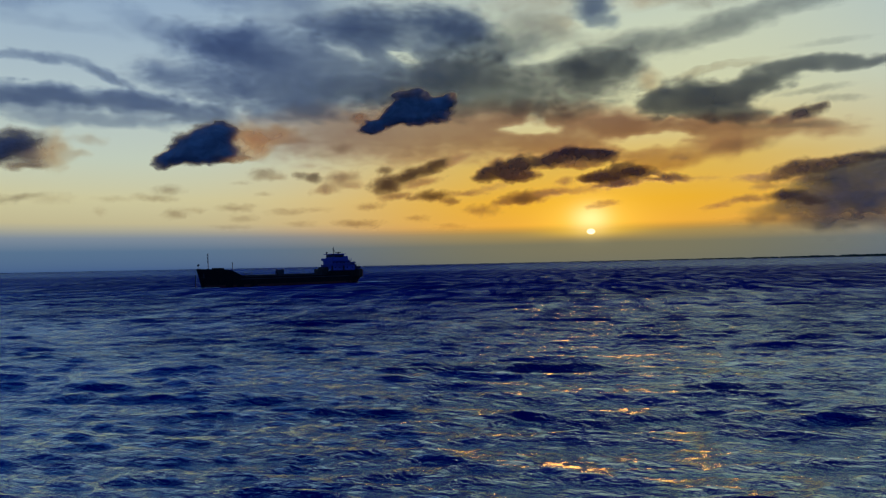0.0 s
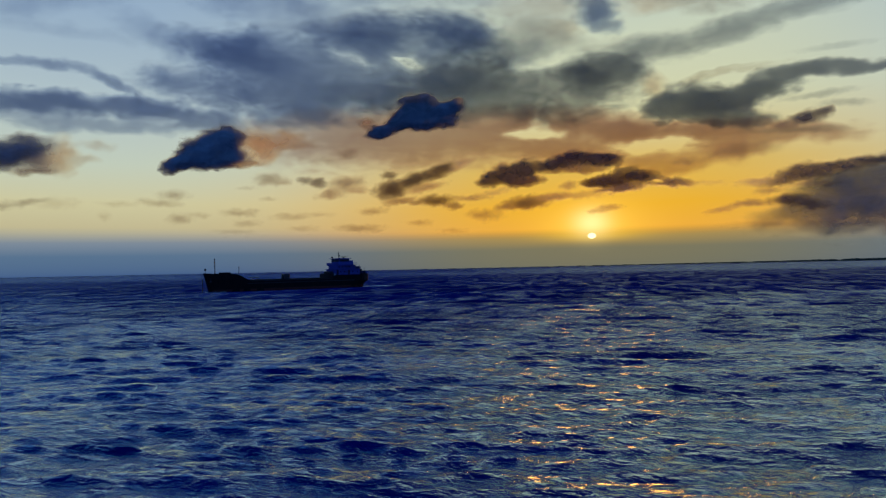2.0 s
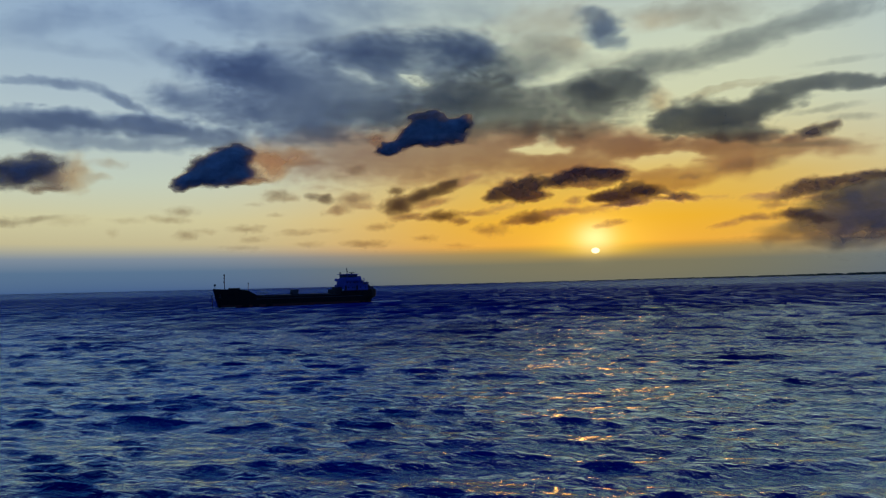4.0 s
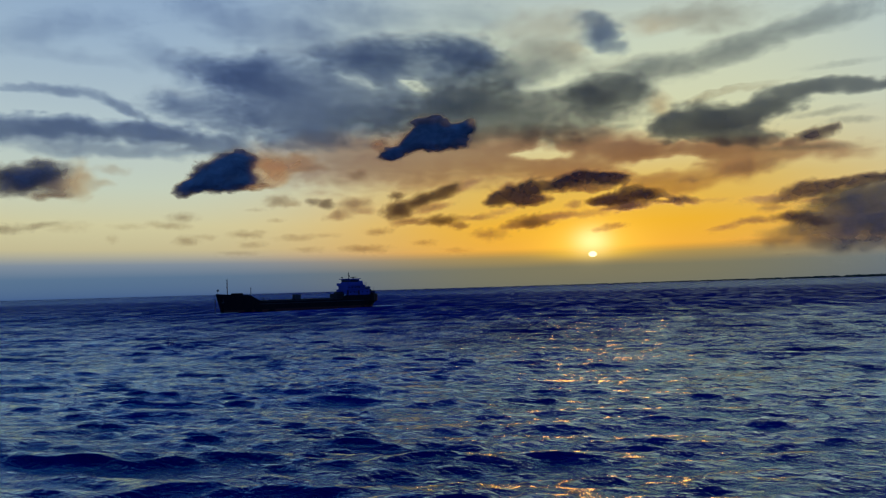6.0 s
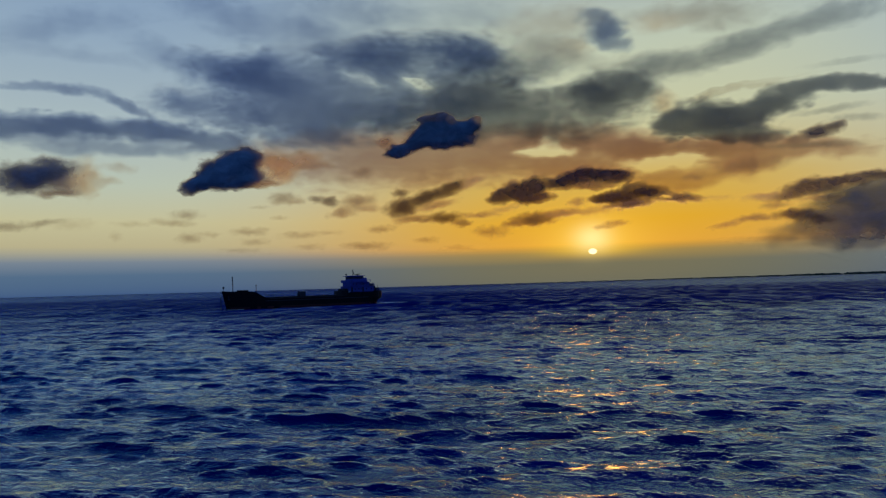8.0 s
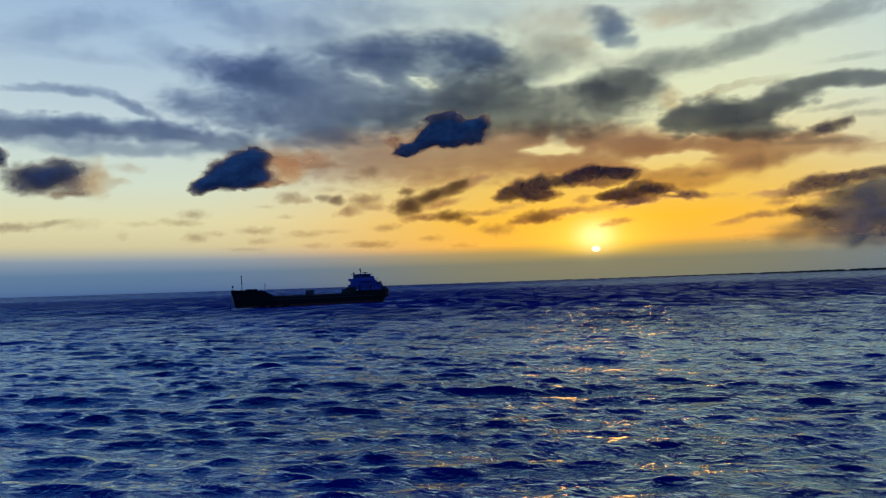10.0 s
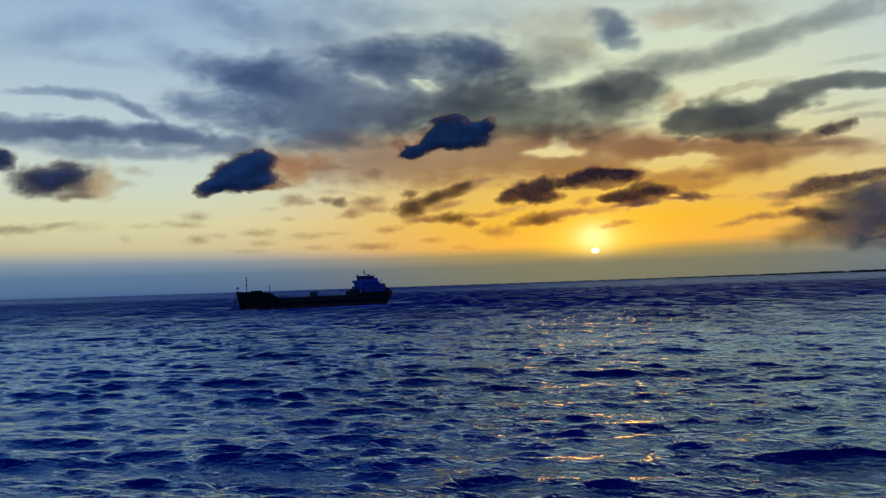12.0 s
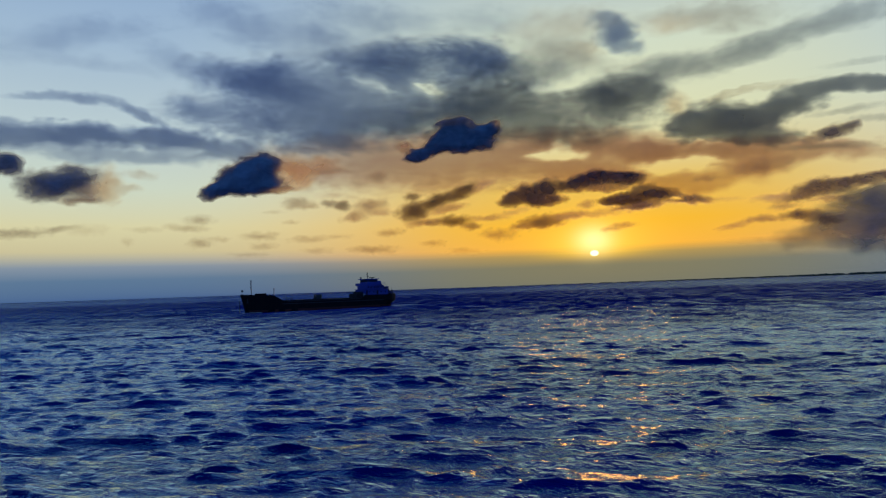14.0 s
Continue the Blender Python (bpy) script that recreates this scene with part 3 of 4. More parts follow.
cumulus("slanting ragged brown cumulus", -13.95, 7.38, [(-2.33, -0.75, 1.84, 1.13, 6, 2.2, 0), (-0.18, 0.10, 2.76, 0.87, 18, 2.3, 0), (2.08, 0.94, 1.85, 0.82, 16, 2.1, 0), (-1.54, -1.65, 2.04, 0.46, 8, 1.2, 0.4), (3.73, 1.37, 1.85, 0.51, 26, 1.125, 0.7), (0.67, -0.56, 2.56, 0.51, 13, 1.2, 0.55), (-2.43, 0.56, 1.02, 0.51, -2, 1.2, 0)], 0.9, 0.3, 0.14)
cumulus("small brown cumulus in a yellow sky", -11.91, 5.59, [(-0.68, 0.13, 2.15, 0.67, 3, 1.8, 0), (0.75, -0.40, 1.33, 0.46, -2, 1.2, 0.2), (2.32, 0.31, 2.25, 0.41, -0, 0.8, 0.35), (-2.38, -0.04, 1.33, 0.31, -2, 0.9, 0.2)], 0.99, -0.2, 0.14)
cumulus("small ragged grey-pink cumulus", -21.30, 7.01, [(-1.05, 0.28, 1.20, 0.61, 5, 1.4, 0), (-2.18, 0.49, 0.90, 0.46, -1, 1, 0), (1.22, 0.24, 2.03, 0.97, 7, 1.2, 0.4), (-0.13, -0.70, 1.71, 0.66, 7, 1.1, 0.45), (2.16, -0.31, 1.32, 0.51, 5, 0.9, 0.55)], 0.99, 0.3, 0.1575)
cumulus("small pinkish cumulus puff", -25.69, 7.47, [(-0.53, 0.10, 1.66, 0.72, -0, 0.935, 0.3), (0.53, -0.10, 0.98, 0.44, -0, 0.68, 0.4)], 1.08, 0.1, 0.14)
cumulus("small faint pinkish cumulus", -34.80, 5.75, [(0.94, 0.43, 1.72, 0.64, 2, 0.6375, 0.2), (0.16, -0.30, 2.06, 0.48, -0, 0.51, 0.2), (-1.09, -0.12, 1.06, 0.42, 0, 0.34, 0.3)], 1.26, 0, 0.14)
cumulus("small faint pinkish cumulus", -32.80, 4.45, [(-0.71, -0.15, 1.45, 0.64, 4, 0.6375, 0.2), (0.72, 0.15, 1.20, 0.38, -0, 0.34, 0.3)], 1.26, 0, 0.14)
cumulus("thin faint strip of cumulus low over the sea", -28.87, 4.85, [(0.00, 0.00, 2.20, 0.55, 1, 0.595, 0.2)], 1.26, 0, 0.14)
cumulus("thin faint strip of cumulus low over the sea", -28.45, 3.95, [(0.00, -0.00, 1.63, 0.44, -1, 0.425, 0.2)], 1.26, 0, 0.14)
cumulus("thin faint strip of cumulus low over the sea", -23.76, 4.58, [(-1.05, -0.07, 2.47, 0.44, 1, 0.425, 0.25), (1.06, 0.07, 2.00, 0.34, -1, 0.2975, 0.25)], 1.26, 0, 0.14)
cumulus("thin faint strip of cumulus low over the sea", -18.02, 4.92, [(-0.00, 0.00, 1.73, 0.51, 2, 0.765, 0.25)], 1.26, 0, 0.14)
cumulus("thin faint strip of cumulus low over the sea", -19.23, 3.50, [(-0.00, 0.00, 2.74, 0.51, -2, 0.68, 0.1)], 1.26, 0, 0.14)
cumulus("thin faint strip of cumulus low over the sea", -14.22, 3.88, [(0.00, 0.00, 1.44, 0.40, -2, 0.595, 0.25)], 1.26, 0, 0.14)
cumulus("grey-blue low strip of cloud", -45.22, 5.18, [(-1.30, -0.16, 3.27, 0.57, 4, 0.765, 0), (1.34, 0.17, 2.32, 0.34, 8, 0.595, 0)], 1.44, 0, 0.175)
cumulus("long dark grey cumulus with an orange tail", 16.75, 6.40, [(-0.45, 0.18, 2.47, 0.90, 3, 1.7, 0), (1.44, 0.40, 2.97, 0.62, 1, 1.6, 0), (3.80, 0.62, 2.48, 0.52, 1, 1.5, 0), (-1.77, -0.24, 2.14, 0.59, 8, 1.5, 0.15), (-3.57, -0.27, 2.05, 0.46, 3, 1, 0.55), (0.23, -0.73, 2.29, 0.36, -1, 0.9, 0.5)], 0.9, 0.2, 0.45)
cumulus("small dark shred of cumulus", 16.84, 10.60, [(0.17, 0.02, 1.80, 0.80, 6, 2, 0), (1.18, 0.32, 0.88, 0.44, 8, 1.5, 0), (-1.38, -0.35, 1.32, 0.50, -1, 1, 0.35)], 0.99, 0.2, 0.45)
cumulus("soft orange-brown cumulus near the sunset", 12.36, 8.54, [(-0.19, 0.07, 2.32, 0.97, -1, 0.85, 0.35), (-1.60, -0.18, 1.69, 0.62, 3, 0.68, 0.5), (1.74, 0.11, 1.76, 0.65, -2, 0.595, 0.4)], 1.26, 0.2, 0.35)
cumulus("slanting grey-orange strip of cumulus", 13.69, 4.35, [(1.33, 0.26, 1.83, 0.59, -0, 1.6, 0), (-1.10, 0.15, 2.41, 0.46, 2, 1.1, 0.35), (-3.21, -0.22, 1.98, 0.38, 9, 0.8, 0.5), (2.79, -0.19, 1.94, 0.54, -4, 1.1, 0.1)], 1.08, -0.2, 0.4)
cumulus("thin orange shred of cloud", 13.91, 5.40, [(0.00, -0.00, 1.54, 0.45, 2, 0.765, 0.35)], 1.08, -0.2, 0.35)
cumulus("thin orange strip of cloud low over the shore", 15.25, 2.47, [(-0.74, 0.28, 4.43, 0.40, -4, 0.425, 0.35), (0.73, -0.28, 3.52, 0.30, -3, 0.34, 0.3)], 1.44, -0.1, 0.35)
cumulus("thin pale shred of low cloud", -37.71, 5.40, [(0.00, 0.00, 2.06, 0.36, 0, 0.2975, 0.2)], 1.44, 0, 0.14)
cumulus("thin pale shred of low cloud", -41.84, 5.33, [(0.00, 0.00, 2.40, 0.60, 1, 0.255, 0.3)], 1.44, 0, 0.14)
cumulus("thin pale shred of low cloud", -29.49, 3.27, [(0.00, -0.00, 2.37, 0.33, -1, 0.2975, 0.15)], 1.44, 0, 0.14)
cumulus("thin pale shred of low cloud", -24.00, 3.53, [(0.00, 0.00, 1.78, 0.39, -1, 0.3825, 0.15)], 1.44, 0, 0.14)
cumulus("thin pale shred of low cloud", -26.52, 5.96, [(-0.00, 0.00, 1.07, 0.33, -1, 0.425, 0.3)], 1.44, 0, 0.14)
cumulus("thin pale shred of low cloud", -28.10, 6.83, [(0.00, 0.00, 1.25, 0.27, 4, 0.34, 0.3)], 1.44, 0, 0.14)
cumulus("thin pale shred of low cloud", -11.43, 3.15, [(0.00, 0.00, 1.84, 0.34, -2, 0.3825, 0.3)], 1.44, 0, 0.14)
cumulus("thin pale shred of low cloud", -38.82, 4.42, [(-0.00, -0.00, 0.67, 0.61, -0, 0.2975, 0.3)], 1.44, 0, 0.14)
cumulus("small orange shred of cloud", -7.54, 6.30, [(0.00, 0.00, 2.33, 0.45, 12, 0.595, 0.5)], 1.08, -0.2, 0.1225)
cumulus("small orange shred of cloud", 8.16, 8.07, [(-0.00, 0.00, 1.76, 0.47, 1, 0.68, 0.5)], 1.08, -0.2, 0.35)
cumulus("small orange shred of cloud", 9.16, 6.28, [(-0.00, 0.00, 3.06, 0.37, -3, 0.425, 0.6)], 1.26, -0.2, 0.35)
cumulus("small brown shred of cloud", -20.45, 9.42, [(0.72, 0.28, 1.11, 0.79, -1, 0.68, 0.35), (-0.72, -0.28, 1.20, 0.45, -1, 0.34, 0.4)], 1.26, 0.1, 0.14)
cumulus("soft pale wisp of cloud", -23.20, 10.46, [(-0.82, -0.23, 2.28, 0.39, 6, 0.425, 0.8), (0.83, 0.23, 1.50, 0.33, 8, 0.31875, 0.8)], 1.44, 0.1, 0.1225)

# ---- the far shore ----


def shore():
    """A low wooded coast along the horizon, highest at its northern end."""
    rng = random.Random(4)
    bm = bmesh.new()
    verts = []
    n = 90
    for i in range(n + 1):
        a = -22 + 50 * i / n
        dist = 3700 + 500 * (1 - i / n)
        hgt = 0.8 + 5.2 * max(0, (a + 4) / 32) ** 1.2 + noise.noise(Vector((a * .7, 2, 0))) * .8
        d = heading(a, 0)
        verts.append([bm.verts.new(d * r + Vector((0, 0, z))) for r, z in ((dist, -0.5), (dist + 8, hgt * .7), (dist + 60, hgt), (dist + 400, hgt), (dist + 420, -0.5))])
    for p, q in zip(verts, verts[1:]):
        for j in range(4):
            bm.faces.new((p[j], q[j], q[j + 1], p[j + 1]))
    land = tagged(new("far_shore", finish("far_shore", bm, LAND, True)), "low dark coast along the horizon", "shore", kind="structure")
    co, faces = [], []
    base = bmesh.new()
    bmesh.ops.create_icosphere(base, subdivisions=1, radius=1)
    bv = [v.co.copy() for v in base.verts]
    bf = [[v.index for v in f.verts] for f in base.faces]
    base.free()
    for i in range(2600):
        a = -20 + 47 * rng.random() ** 0.75
        dens = max(0.0, (a + 20) / 47)
        clump = noise.noise(Vector((a * 1.3, 0, 0))) + 0.6 * noise.noise(Vector((a * 5, 3, 0)))
        if clump < 0.15 - 0.7 * dens:
            continue
        i_ = (a + 22) / 50
        d = heading(a, 0) * (3700 + 500 * (1 - i_) + 12 + rng.random() * 120)
        tall = (0.9 + 8.5 * dens ** 2.8) * (0.65 + 0.5 * rng.random()) * (1 + 0.35 * clump)
        wide = tall * (0.8 + rng.random() * 0.9) + 2
        k = len(co)
        for v in bv:
            j = 1 + 0.3 * noise.noise(v * 2 + d)
            co.append((d.x + v.x * wide * j, d.y + v.y * wide * j, 0.9 + 1.7 * dens + max(-0.4, v.z * j) * tall + tall * .4))
        faces.extend([[q + k for q in f] for f in bf])
    me = bpy.data.meshes.new("shore_woods")
    me.from_pydata(co, [], faces)
    me.materials.append(WOODS)
    tagged(new("shore_woods", me), "dark distant trees along the low coast", "woods", kind="stuff")


shore()

# ---- the coaster ----
SHIP_COURSE = math.degrees(math.atan2(-52.7, -44.2))
SHIP_START = Vector((-119.4, 246.9, 0.4))
SHIP_SPEED = CAM_SPEED + Vector((0.62, 0.94, 0.0))


def top_line(x):
    """Height of the bulwark's top along the ship, bow at x = +34.4."""
    if x > 24.4:
        return 6.3 + 0.55 * ((x - 24.4) / 10) ** 1.5
    if x > 18.0:
        k = (x - 18.0) / 6.4
        return 3.55 + 2.75 * k * k * (3 - 2 * k)
    if x > -15.5:
        return 3.5
    if x > -17:
        return 3.5 + 1.5 * (-15.5 - x) / 1.5
    return 5.0 + 0.25 * max(0, (-27 - x) / 7) ** 2


def half_beam(x, z):
    """Half breadth of the hull: fine raked bow with flare, rounded counter stern."""
    u = (x + 34.4) / 68.8
    flare = 0.35 + 0.65 * max(0, min(1, (z + 1) / 7.5))
    bow = 1 - max(0, (u - 0.72) / (0.28 * (0.90 + 0.10 * flare))) ** (1.6 + 1.0 * flare)
    stern = 1.0
    if u < 0.13:
        k = (0.13 - u) / 0.13
        stern = math.sqrt(max(0, 1 - (k * (0.93 if z > 2.2 else 1.0)) ** 3.2))
        if z < 2.2:
            stern *= 1 - 0.75 * k * (2.2 - z) / 3.2
    return max(0.04, 5.4 * max(0, bow) * stern)


def hull_mesh():
    bm = bmesh.new()
    xs = [-34.4, -34.0, -33.2, -32, -30, -27, -24, -20, -17, -16.2, -15.5, -12, -4, 4, 10, 15, 18, 19.5, 21.2, 23, 24.4, 26, 28, 30, 31.5, 32.6, 33.5, 34.1, 34.4]
    rings = []
    for x in xs:
        t = top_line(x)
        zs = [-1.2, 0.0, 0.55, 1.6, 2.4, t - 0.95, t]
        row = []
        for z in zs:
            rake = 0.26 * (z - 5.5) if x > 33 else (0.12 * (z - 5.5) if x > 31 else 0)
            if x < -31 and z < 2.4:
                rake = (2.4 - z) * 0.9 * min(1, (-31 - x) / 3)
            row.append((x + rake, half_beam(x, z), z))
        x_in, y_in, _z = row[-1]
        yi = max(0.02, y_in - 0.14)
        row.append((x_in - (0.1 if x > 33 else 0), yi, t))
        row.append((x_in - (0.1 if x > 33 else 0), max(0.02, yi - 0.02), t - 0.95))
        rings.append([[bm.verts.new((a, s * b, c)) for a, b, c in row] for s in (1, -1)])
    for p, q in zip(rings, rings[1:]):
        for s in (0, 1):
            for j in range(8):
                f = (p[s][j], q[s][j], q[s][j + 1], p[s][j + 1])
                bm.faces.new(f if s else f[::-1])
        bm.faces.new((p[0][8], q[0][8], q[1][8], p[1][8]))
        bm.faces.new((p[1][0], q[1][0], q[0][0], p[0][0]))
    for end, r in ((0, rings[0]), (1, rings[-1])):
        for j in range(8):
            f = (r[0][j], r[0][j + 1], r[1][j + 1], r[1][j])
            bm.faces.new(f if end else f[::-1])
    bmesh.ops.recalc_face_normals(bm, faces=bm.faces[:])
    return bm


def boot_topping():
    """A painted plate belt a finger proud of the shell along the waterline."""
    bm = bmesh.new()
    xs = [-31.5, -30, -27, -24, -20, -12, -4, 4, 12, 18, 22, 26, 29, 31, 32.4]
    for s in (1, -1):
        rings = []
        for x in xs:
            rings.append([bm.verts.new((x + (0.12 * (z - 5.5) if x > 31 else 0), s * (half_beam(x, z) + d), z)) for z, d in ((-0.3, -0.05), (-0.3, 0.03), (0.62, 0.03), (0.62, -0.05))])
        for p, q in zip(rings, rings[1:]):
            for j in range(4):
                bm.faces.new((p[j], q[j], q[(j + 1) % 4], p[(j + 1) % 4]))
        bm.faces.new(rings[0])
        bm.faces.new(rings[-1][::-1])
    bmesh.ops.recalc_face_normals(bm, faces=bm.faces[:])
    return bm


def railing(x0, x1, y, z, parent, along="x", tall=1.0):
    """An open rail: a bar object of three rods and separate stanchions."""
    n = max(2, int(abs(x1 - x0) / 1.6) + 1)
    for k in range(3):
        h_ = z + tall * (k + 1) / 3
        a, b = ((x0, y, h_), (x1, y, h_)) if along == "x" else ((y, x0, h_), (y, x1, h_))
        part("rail_bar", rod(a, b, 0.03, seg=6), WHITE, parent)
    for i in range(n):
        u = x0 + (x1 - x0) * i / (n - 1)
        p = (u, y, z) if along == "x" else (y, u, z)
        part("stanchion", rod(p, (p[0], p[1], z + tall), 0.035, seg=6), WHITE, parent)


def cargo_ship():
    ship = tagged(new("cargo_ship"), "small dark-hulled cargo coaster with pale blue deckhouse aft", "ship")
    hull = part("hull", hull_mesh(), HULL_BLACK, ship, "black weathered steel hull", False)
    part("boot_topping", boot_topping(), RED_LEAD, hull, "dull red boot topping at the waterline")
    for s in (1, -1):
        part("rubbing_strake", box(-26, 20, s * 5.40 - .07, s * 5.40 + .10, 2.55, 2.80, .04), STEEL, hull)
        part("freeing_port_rail", box(-15, 18, s * 5.38 - .05, s * 5.38 + .07, 3.42, 3.58, .03), STEEL, hull)
    for x in range(-12, 18, 3):
        part("bulwark_stay", box(x - .06, x + .06, 4.7, 5.2, 2.55, 3.45, .02), STEEL, hull)
    # anchor in its hawse, with the chain up and down
    anchor = part("anchor", rod((32.7, 2.25, 3.7), (32.9, 2.45, 5.0), .10), STEEL, ship, "dark stockless anchor")
    part("fluke", box(32.4, 33.3, 2.2, 2.5, 3.45, 3.75, .06), STEEL, anchor)
    part("chain", rod((35.1, 0.25, 4.6), (35.1, 0.3, -0.6), .15, seg=8), STEEL, ship, "anchor chain hanging to the water")
    # forecastle gear
    windlass = part("windlass", rod((28.0, -1.6, 6.4), (28.0, 1.6, 6.4), .5, seg=14), STEEL, ship)
    part("winch_bed", box(27.2, 28.8, -1.8, 1.8, 5.3, 6.1, .05), STEEL, windlass)
    part("forecastle_locker", box(25.4, 29.5, 1.4, 3.0, 5.3, 7.0, .12), HULL_BLACK, ship)
    jack = part("jackstaff", rod((34.0, 0, 5.6), (34.0, 0, 8.0), .07), STEEL, ship)
    bm = bmesh.new()
    bmesh.ops.create_uvsphere(bm, u_segments=12, v_segments=8, radius=.42)
    bmesh.ops.translate(bm, vec=(34.0, 0, 8.15), verts=bm.verts)
    part("anchor_ball", bm, STEEL, jack, "round black ball", True)
    fore = part("foremast", rod((30.4, 0, 5.3), (30.4, 0, 12.3), .17, .09), STEEL, ship, "thin dark foremast with lamps")
    for z in (9.2, 10.6, 11.7):
        part("mast_lamp", rod((30.65, 0, z), (30.65, 0, z + .42), .15), STEEL, fore)
        part("lamp_bracket", box(30.3, 30.8, -.1, .1, z - .12, z, .02), STEEL, fore)
    post = part("deck_post", rod((22.0, 2.0, 3.0), (22.0, 2.0, 8.6), .14, .10), STEEL, ship)
    part("post_lamp", rod((22.0, 2.0, 8.4), (22.0, 2.0, 8.9), .2), STEEL, post)
    # cargo hold: coaming, covers side by side
    part("hatch_coaming", box(-13, 17, -3.9, 3.9, 2.5, 3.72, .06), HATCH, ship)
    for i in range(10):
        x = -12.8 + i * 2.96
        cover = part("hatch_cover", box(x, x + 2.88, -3.95, 3.95, 3.72, 3.98 + 0.05 * (i % 2), .08), HATCH, ship)
        part("cover_cleat", box(x + 1.2, x + 1.6, 3.95, 4.05, 3.5, 3.9, .02), STEEL, cover)
    lift = part("stowed_crossbar", box(14.3, 17.3, -.7, 2.6, 4.75, 4.95, .04), STEEL, ship)
    for x in (14.6, 16.9):
        part("crossbar_leg", box(x, x + .18, 2.2, 2.4, 3.95, 4.8, .02), STEEL, lift)
    vent = part("deck_gear", rod((3.0, 0.6, 4.5), (3.0, 2.6, 4.5), .95, seg=18), STEEL, ship, "dark round deck winch on the hatches")
    for y in (0.5, 2.7):
        part("drum_flange", rod((3.0, y - .07, 4.6), (3.0, y + .07, 4.6), 1.3, seg=18), STEEL, vent)
    for x in (1.4, 4.3):
        part("vent_pipe", rod((x, 1.5, 3.9), (x, 1.5, 5.9), .22, .3), STEEL, vent)
    # bollards and pipes along the deck edge
    for x in (20.5, 12.5, -8, -14.2, -31.5):
        for dx in (0, .6):
            part("bollard", rod((x + dx, 4.6, 2.5), (x + dx, 4.6, 3.75 if x > -16 else 5.5), .17), STEEL, ship)
    # poop front and winch house
    part("poop_house", box(-18.4, -14.4, -3.4, 3.6, 2.5, 5.6, .12), HATCH, ship)
    part("winch_house", box(-17.9, -15.6, -2.2, 2.4, 5.6, 6.4, .15), HATCH, ship)
    for x in (-14.9, -15.9, -17.0):
        part("vent_pipe", rod((x, 2.6, 5.5), (x, 2.6, 6.5), .22, .34), STEEL, ship)
    part("deck_locker", box(-18.15, -17.45, 2.6, 4.2, 3.4, 5.5, .06), PALE, ship, "pale steel locker before the deckhouse")
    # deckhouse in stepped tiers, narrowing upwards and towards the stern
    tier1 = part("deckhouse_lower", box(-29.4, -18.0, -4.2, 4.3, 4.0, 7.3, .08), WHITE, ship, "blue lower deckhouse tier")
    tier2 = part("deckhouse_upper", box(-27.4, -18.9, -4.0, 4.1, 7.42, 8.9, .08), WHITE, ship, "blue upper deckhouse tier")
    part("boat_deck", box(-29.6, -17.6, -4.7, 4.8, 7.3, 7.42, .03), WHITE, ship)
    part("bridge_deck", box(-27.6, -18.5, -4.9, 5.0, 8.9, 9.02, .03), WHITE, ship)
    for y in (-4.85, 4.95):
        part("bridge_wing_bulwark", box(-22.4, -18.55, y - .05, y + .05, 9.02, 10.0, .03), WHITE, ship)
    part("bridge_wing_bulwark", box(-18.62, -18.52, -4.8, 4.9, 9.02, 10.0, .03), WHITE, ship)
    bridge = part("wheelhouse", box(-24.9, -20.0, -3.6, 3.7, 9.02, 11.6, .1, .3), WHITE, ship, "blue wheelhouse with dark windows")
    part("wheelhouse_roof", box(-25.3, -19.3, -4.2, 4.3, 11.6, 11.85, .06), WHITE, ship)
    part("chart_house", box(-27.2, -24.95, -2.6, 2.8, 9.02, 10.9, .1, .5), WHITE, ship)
    for i in range(4):
        x = -24.3 + i * 1.06
        fr = part("window_frame", box(x - .06, x + .96, 3.66, 3.74, 10.45, 11.3, .02), STEEL, bridge)
        part("pane", box(x + .03, x + .87, 3.73, 3.76, 10.54, 11.21, 0), GLASS, fr)
    for i in range(6):
        y = -3.2 + i * 1.08
        fr = part("window_frame", box(-20.14, -20.04, y - .06, y + .92, 10.45, 11.3, .02), STEEL, bridge)
        part("pane", box(-20.05, -20.0, y + .03, y + .83, 10.54, 11.21, 0), GLASS, fr)
    for x in (-26.4, -24.6, -22.8, -21.0, -19.6):
        fr = part("porthole_frame", rod((x, 4.08, 8.2), (x, 4.14, 8.2), .28, seg=16), STEEL, tier2)
        part("pane", rod((x, 4.13, 8.2), (x, 4.16, 8.2), .21, seg=16), GLASS, fr)
    for x in (-28.2, -25.8, -22.0, -20.2):
        fr = part("porthole_frame", rod((x, 4.28, 6.2), (x, 4.34, 6.2), .30, seg=16), STEEL, tier1)
        part("pane", rod((x, 4.33, 6.2), (x, 4.36, 6.2), .23, seg=16), GLASS, fr)
    for x in (-24.1, -18.8):
        door = part("door", box(x - .4, x + .4, 4.28, 4.36, 5.1, 6.95, .03), HATCH, tier1, "dark steel weather door")
        part("door_handle", box(x + .2, x + .3, 4.36, 4.42, 6.0, 6.1, 0), STEEL, door)
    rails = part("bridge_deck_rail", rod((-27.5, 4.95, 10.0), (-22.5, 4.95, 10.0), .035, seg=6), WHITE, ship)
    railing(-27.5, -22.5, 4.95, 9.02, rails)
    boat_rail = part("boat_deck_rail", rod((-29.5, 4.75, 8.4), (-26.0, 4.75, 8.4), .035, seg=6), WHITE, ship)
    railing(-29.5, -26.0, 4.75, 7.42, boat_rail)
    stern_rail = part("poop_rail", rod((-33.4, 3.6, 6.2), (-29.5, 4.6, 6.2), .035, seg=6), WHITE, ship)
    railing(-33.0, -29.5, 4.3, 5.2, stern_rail)
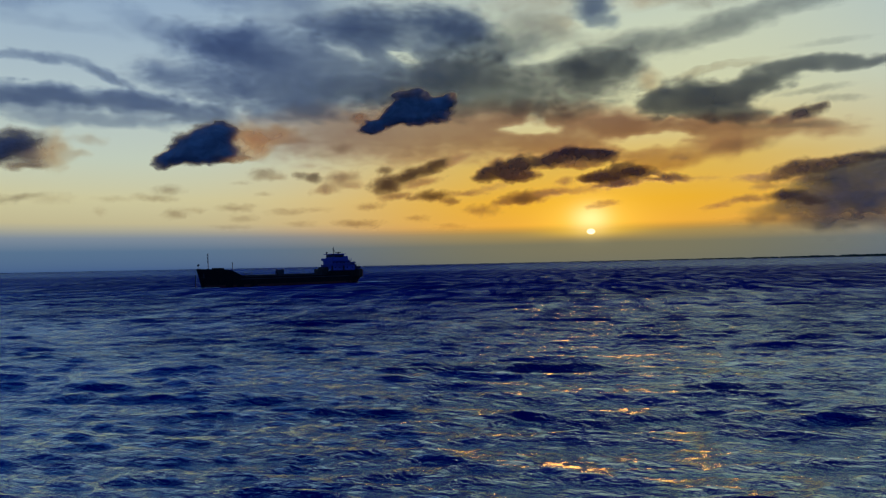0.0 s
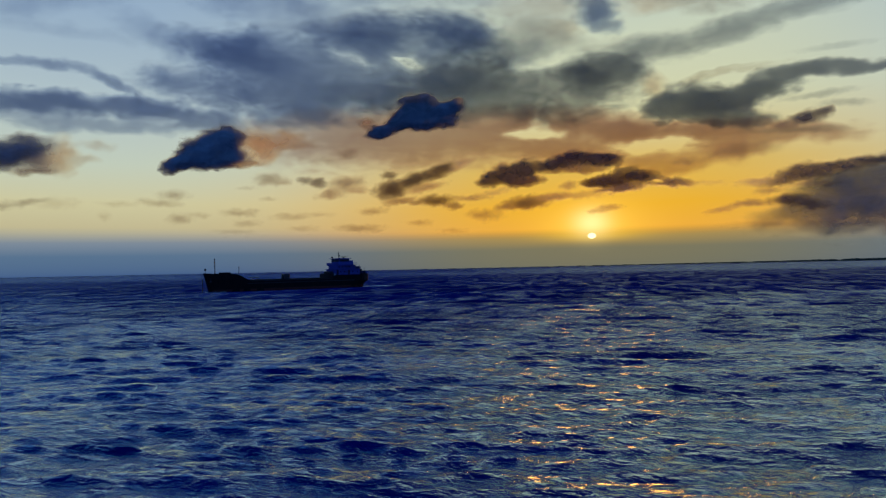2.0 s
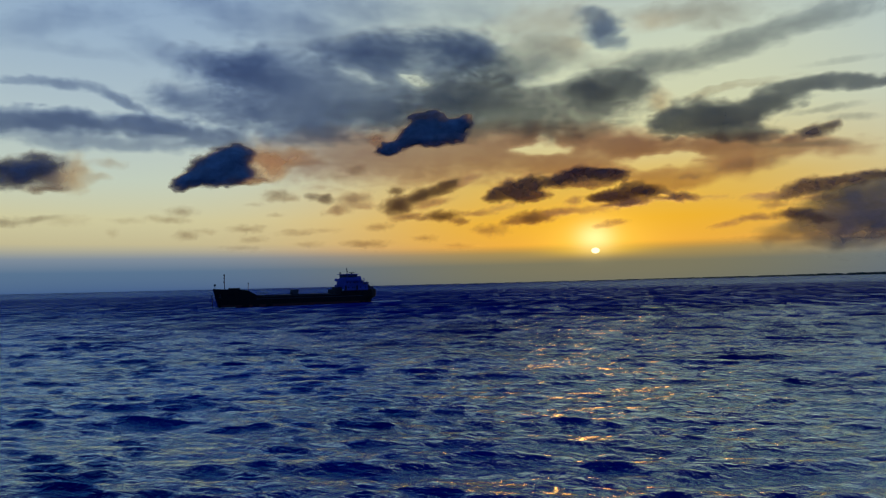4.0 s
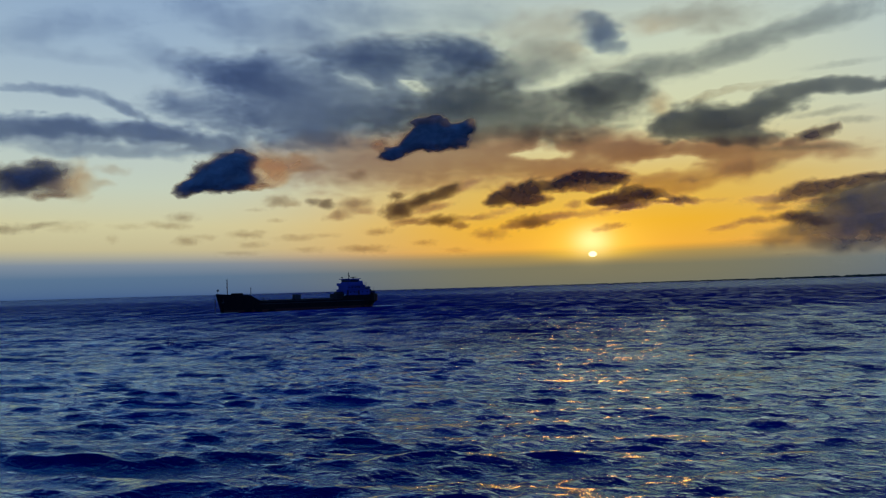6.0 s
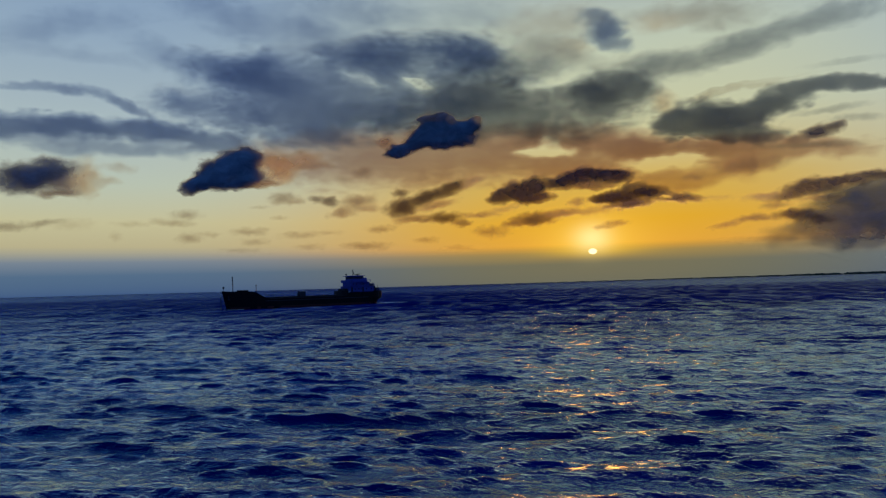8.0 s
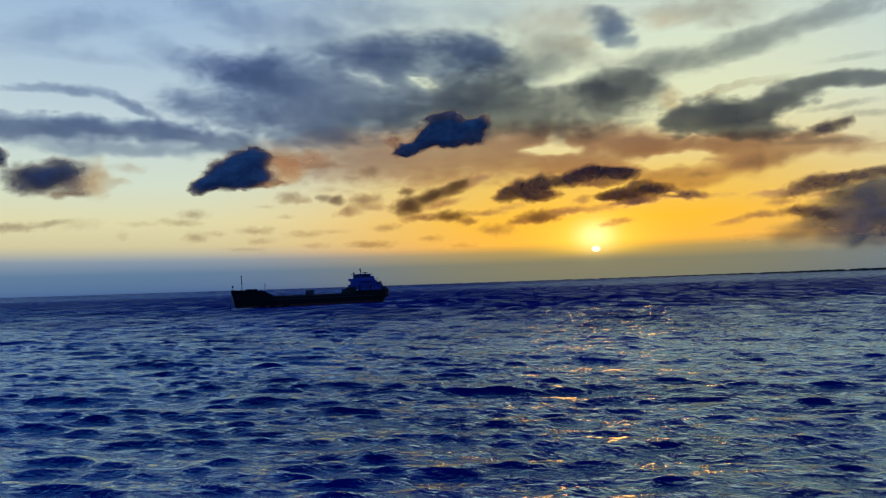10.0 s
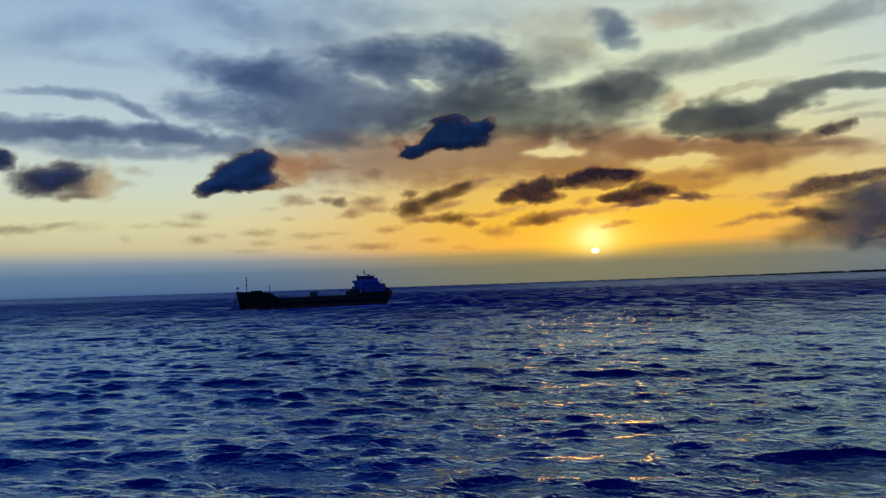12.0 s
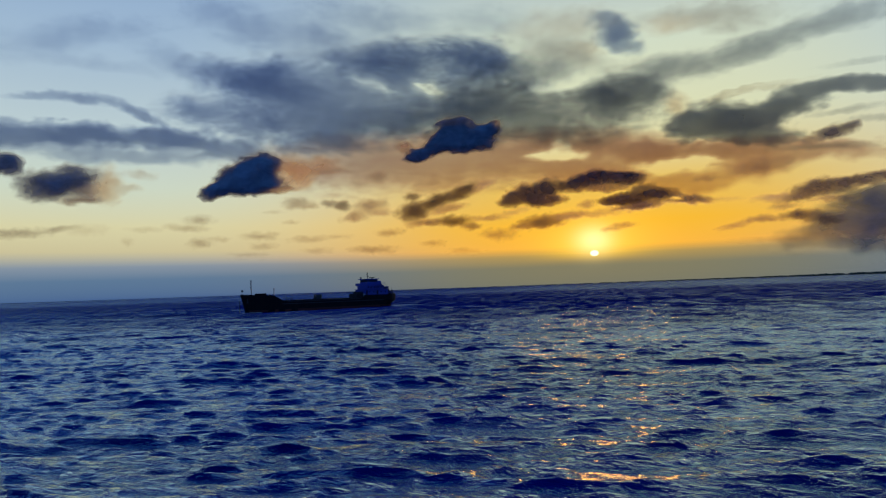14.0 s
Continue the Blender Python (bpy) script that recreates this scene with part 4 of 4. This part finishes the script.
    # funnel casing, aft house and stern gear
    casing = part("funnel", box(-29.0, -27.3, -1.4, 1.5, 7.4, 9.2, .25, .5), FUNNEL, ship, "blue funnel casing")
    part("exhaust_pipe", rod((-28.3, -.4, 9.1), (-28.4, -.4, 9.8), .2), STEEL, casing)
    part("exhaust_pipe", rod((-27.9, .5, 9.1), (-28.0, .5, 9.6), .16), STEEL, casing)
    part("aft_house", box(-33.0, -29.3, -3.2, 3.4, 4.2, 6.5, .3, .4), HULL_BLACK, ship)
    part("stern_winch", rod((-31.6, -1.2, 6.9), (-31.6, 1.4, 6.9), .45, seg=14), STEEL, ship)
    part("ensign_staff", rod((-33.6, 0, 5.2), (-34.1, 0, 7.9), .05, seg=8), STEEL, ship)
    # lifeboat stowed beside the casing
    bm = bmesh.new()
    bmesh.ops.create_uvsphere(bm, u_segments=16, v_segments=10, radius=1)
    for v in bm.verts:
        v.co = (-28.6 + v.co.x * 1.7, 3.6 + v.co.y * .8, 7.95 + v.co.z * (.55 if v.co.z < 0 else .45))
    boat = part("lifeboat", bm, BOAT, ship, "small dark canvas-covered lifeboat", True)
    for x in (-29.4, -27.8):
        part("davit", rod((x, 2.8, 7.4), (x, 3.8, 9.0), .09, .06), STEEL, boat)
    # radar mast and wheelhouse top
    mast = part("radar_mast", rod((-21.8, 0, 11.8), (-21.8, 0, 14.7), .17, .09), STEEL, ship, "dark radar mast on the wheelhouse roof")
    part("yard", rod((-21.8, -1.1, 13.2), (-21.8, 1.1, 13.2), .05, seg=6), STEEL, mast)
    part("mast_lamp", rod((-21.5, 0, 13.7), (-21.5, 0, 14.1), .18), STEEL, mast)
    part("mast_lamp", rod((-22.1, 0, 12.7), (-22.1, 0, 13.1), .2), STEEL, mast)
    radar = part("radar_scanner", box(-25.0, -23.0, -.9, .9, 12.35, 12.6, .06), STEEL, ship)
    part("radar_pedestal", rod((-24.0, 0, 11.8), (-24.0, 0, 12.4), .4, .25, seg=14), STEEL, radar)
    horn = part("searchlight", rod((-20.3, -2.6, 12.35), (-19.7, -2.6, 12.4), .3, seg=12), STEEL, ship)
    part("light_stand", rod((-20.0, -2.6, 11.8), (-20.0, -2.6, 12.2), .08), STEEL, horn)
    part("whip_aerial", rod((-24.6, 2.5, 11.8), (-24.6, 2.5, 13.0), .03, seg=6), STEEL, ship)
    for x, y, z in ((-23.7, 4.16, 8.2), (-22.9, 4.36, 6.2)):
        bm = bmesh.new()
        ring = [(math.cos(a * math.pi / 8), math.sin(a * math.pi / 8)) for a in range(16)]
        rows = [[bm.verts.new((x + c * (.36 + .09 * math.cos(b * math.pi / 3)), y + .08 + .09 * math.sin(b * math.pi / 3), z + s * (.36 + .09 * math.cos(b * math.pi / 3)))) for b in range(6)] for c, s in ring]
        for i in range(16):
            for j in range(6):
                bm.faces.new((rows[i][j], rows[(i + 1) % 16][j], rows[(i + 1) % 16][(j + 1) % 6], rows[i][(j + 1) % 6]))
        part("lifebuoy", bm, BOAT, ship, "dull dark lifebuoy", True)
    return ship


ship = cargo_ship()


def wake():
    """Broken foam behind the counter and at the stem."""
    rng = random.Random(12)
    co, faces = [], []
    for i in range(500):
        back = rng.random() ** 1.8 * 14
        x, y = -32.6 - back, rng.gauss(0, 1.2 + back * .07)
        if i >= 419:
            # a little broken water at the stem
            x, y = 34.4 - rng.random() ** 1.5 * 7, 0.4 + rng.random() * 1.6
            back = 34.4 - x
            y += back * .3
        r = .12 + rng.random() * .35 * (1 - back / 40)
        k = len(co)
        tilt = rng.random() * math.pi
        co.append((x, y, .24))
        for j in range(7):
            a = j * 2 * math.pi / 7 + tilt
            q = r * (.6 + .7 * rng.random())
            co.append((x + math.cos(a) * q * 1.9, y + math.sin(a) * q, .10))
        for j in range(7):
            faces.append((k, k + 1 + j, k + 1 + (j + 1) % 7))
    me = bpy.data.meshes.new("wake_foam")
    me.from_pydata(co, [], faces)
    me.materials.append(FOAM)
    return tagged(new("wake_foam", me), "thin broken white foam at the ship's stern and bow", "foam", kind="stuff")


foam = wake()

# ---- what moves ----


def motions():
    ticks = [i * 0.5 for i in range(29)]
    turn = pose(0, 0, 0, 0, 0, SHIP_COURSE)
    walk(ship, [(t, Matrix.Translation(SHIP_START + SHIP_SPEED * t) @ turn @ pose(0, 0, 0, 0.25 * math.sin(t * 0.9), 0.12 * math.sin(t * 0.7 + 1), 0)) for t in ticks])
    walk(foam, [(t, Matrix.Translation(SHIP_START + SHIP_SPEED * t - Vector((0, 0, 0.4))) @ turn) for t in ticks])
    mid = CAM_START + CAM_SPEED * 7.0
    walk(water, [(t, Matrix.Translation(Vector((mid.x, mid.y, 0)) + WAVE_SPEED * (t - 7.0))) for t in ticks])
    for ob, az_, el_, dist, (va, ve) in CLOUDS:
        first = cam_at(0) + heading(az_ - 6.5 * va, el_ - 6.5 * ve) * dist
        last = cam_at(LENGTH) + heading(az_ + 7.5 * va, el_ + 7.5 * ve) * dist
        walk(ob, [(t, Matrix.Translation(first.lerp(last, t / LENGTH)) @ pose(0, 0, 0, 0, 0, -az_)) for t in (i * 1.0 for i in range(15))])


motions()
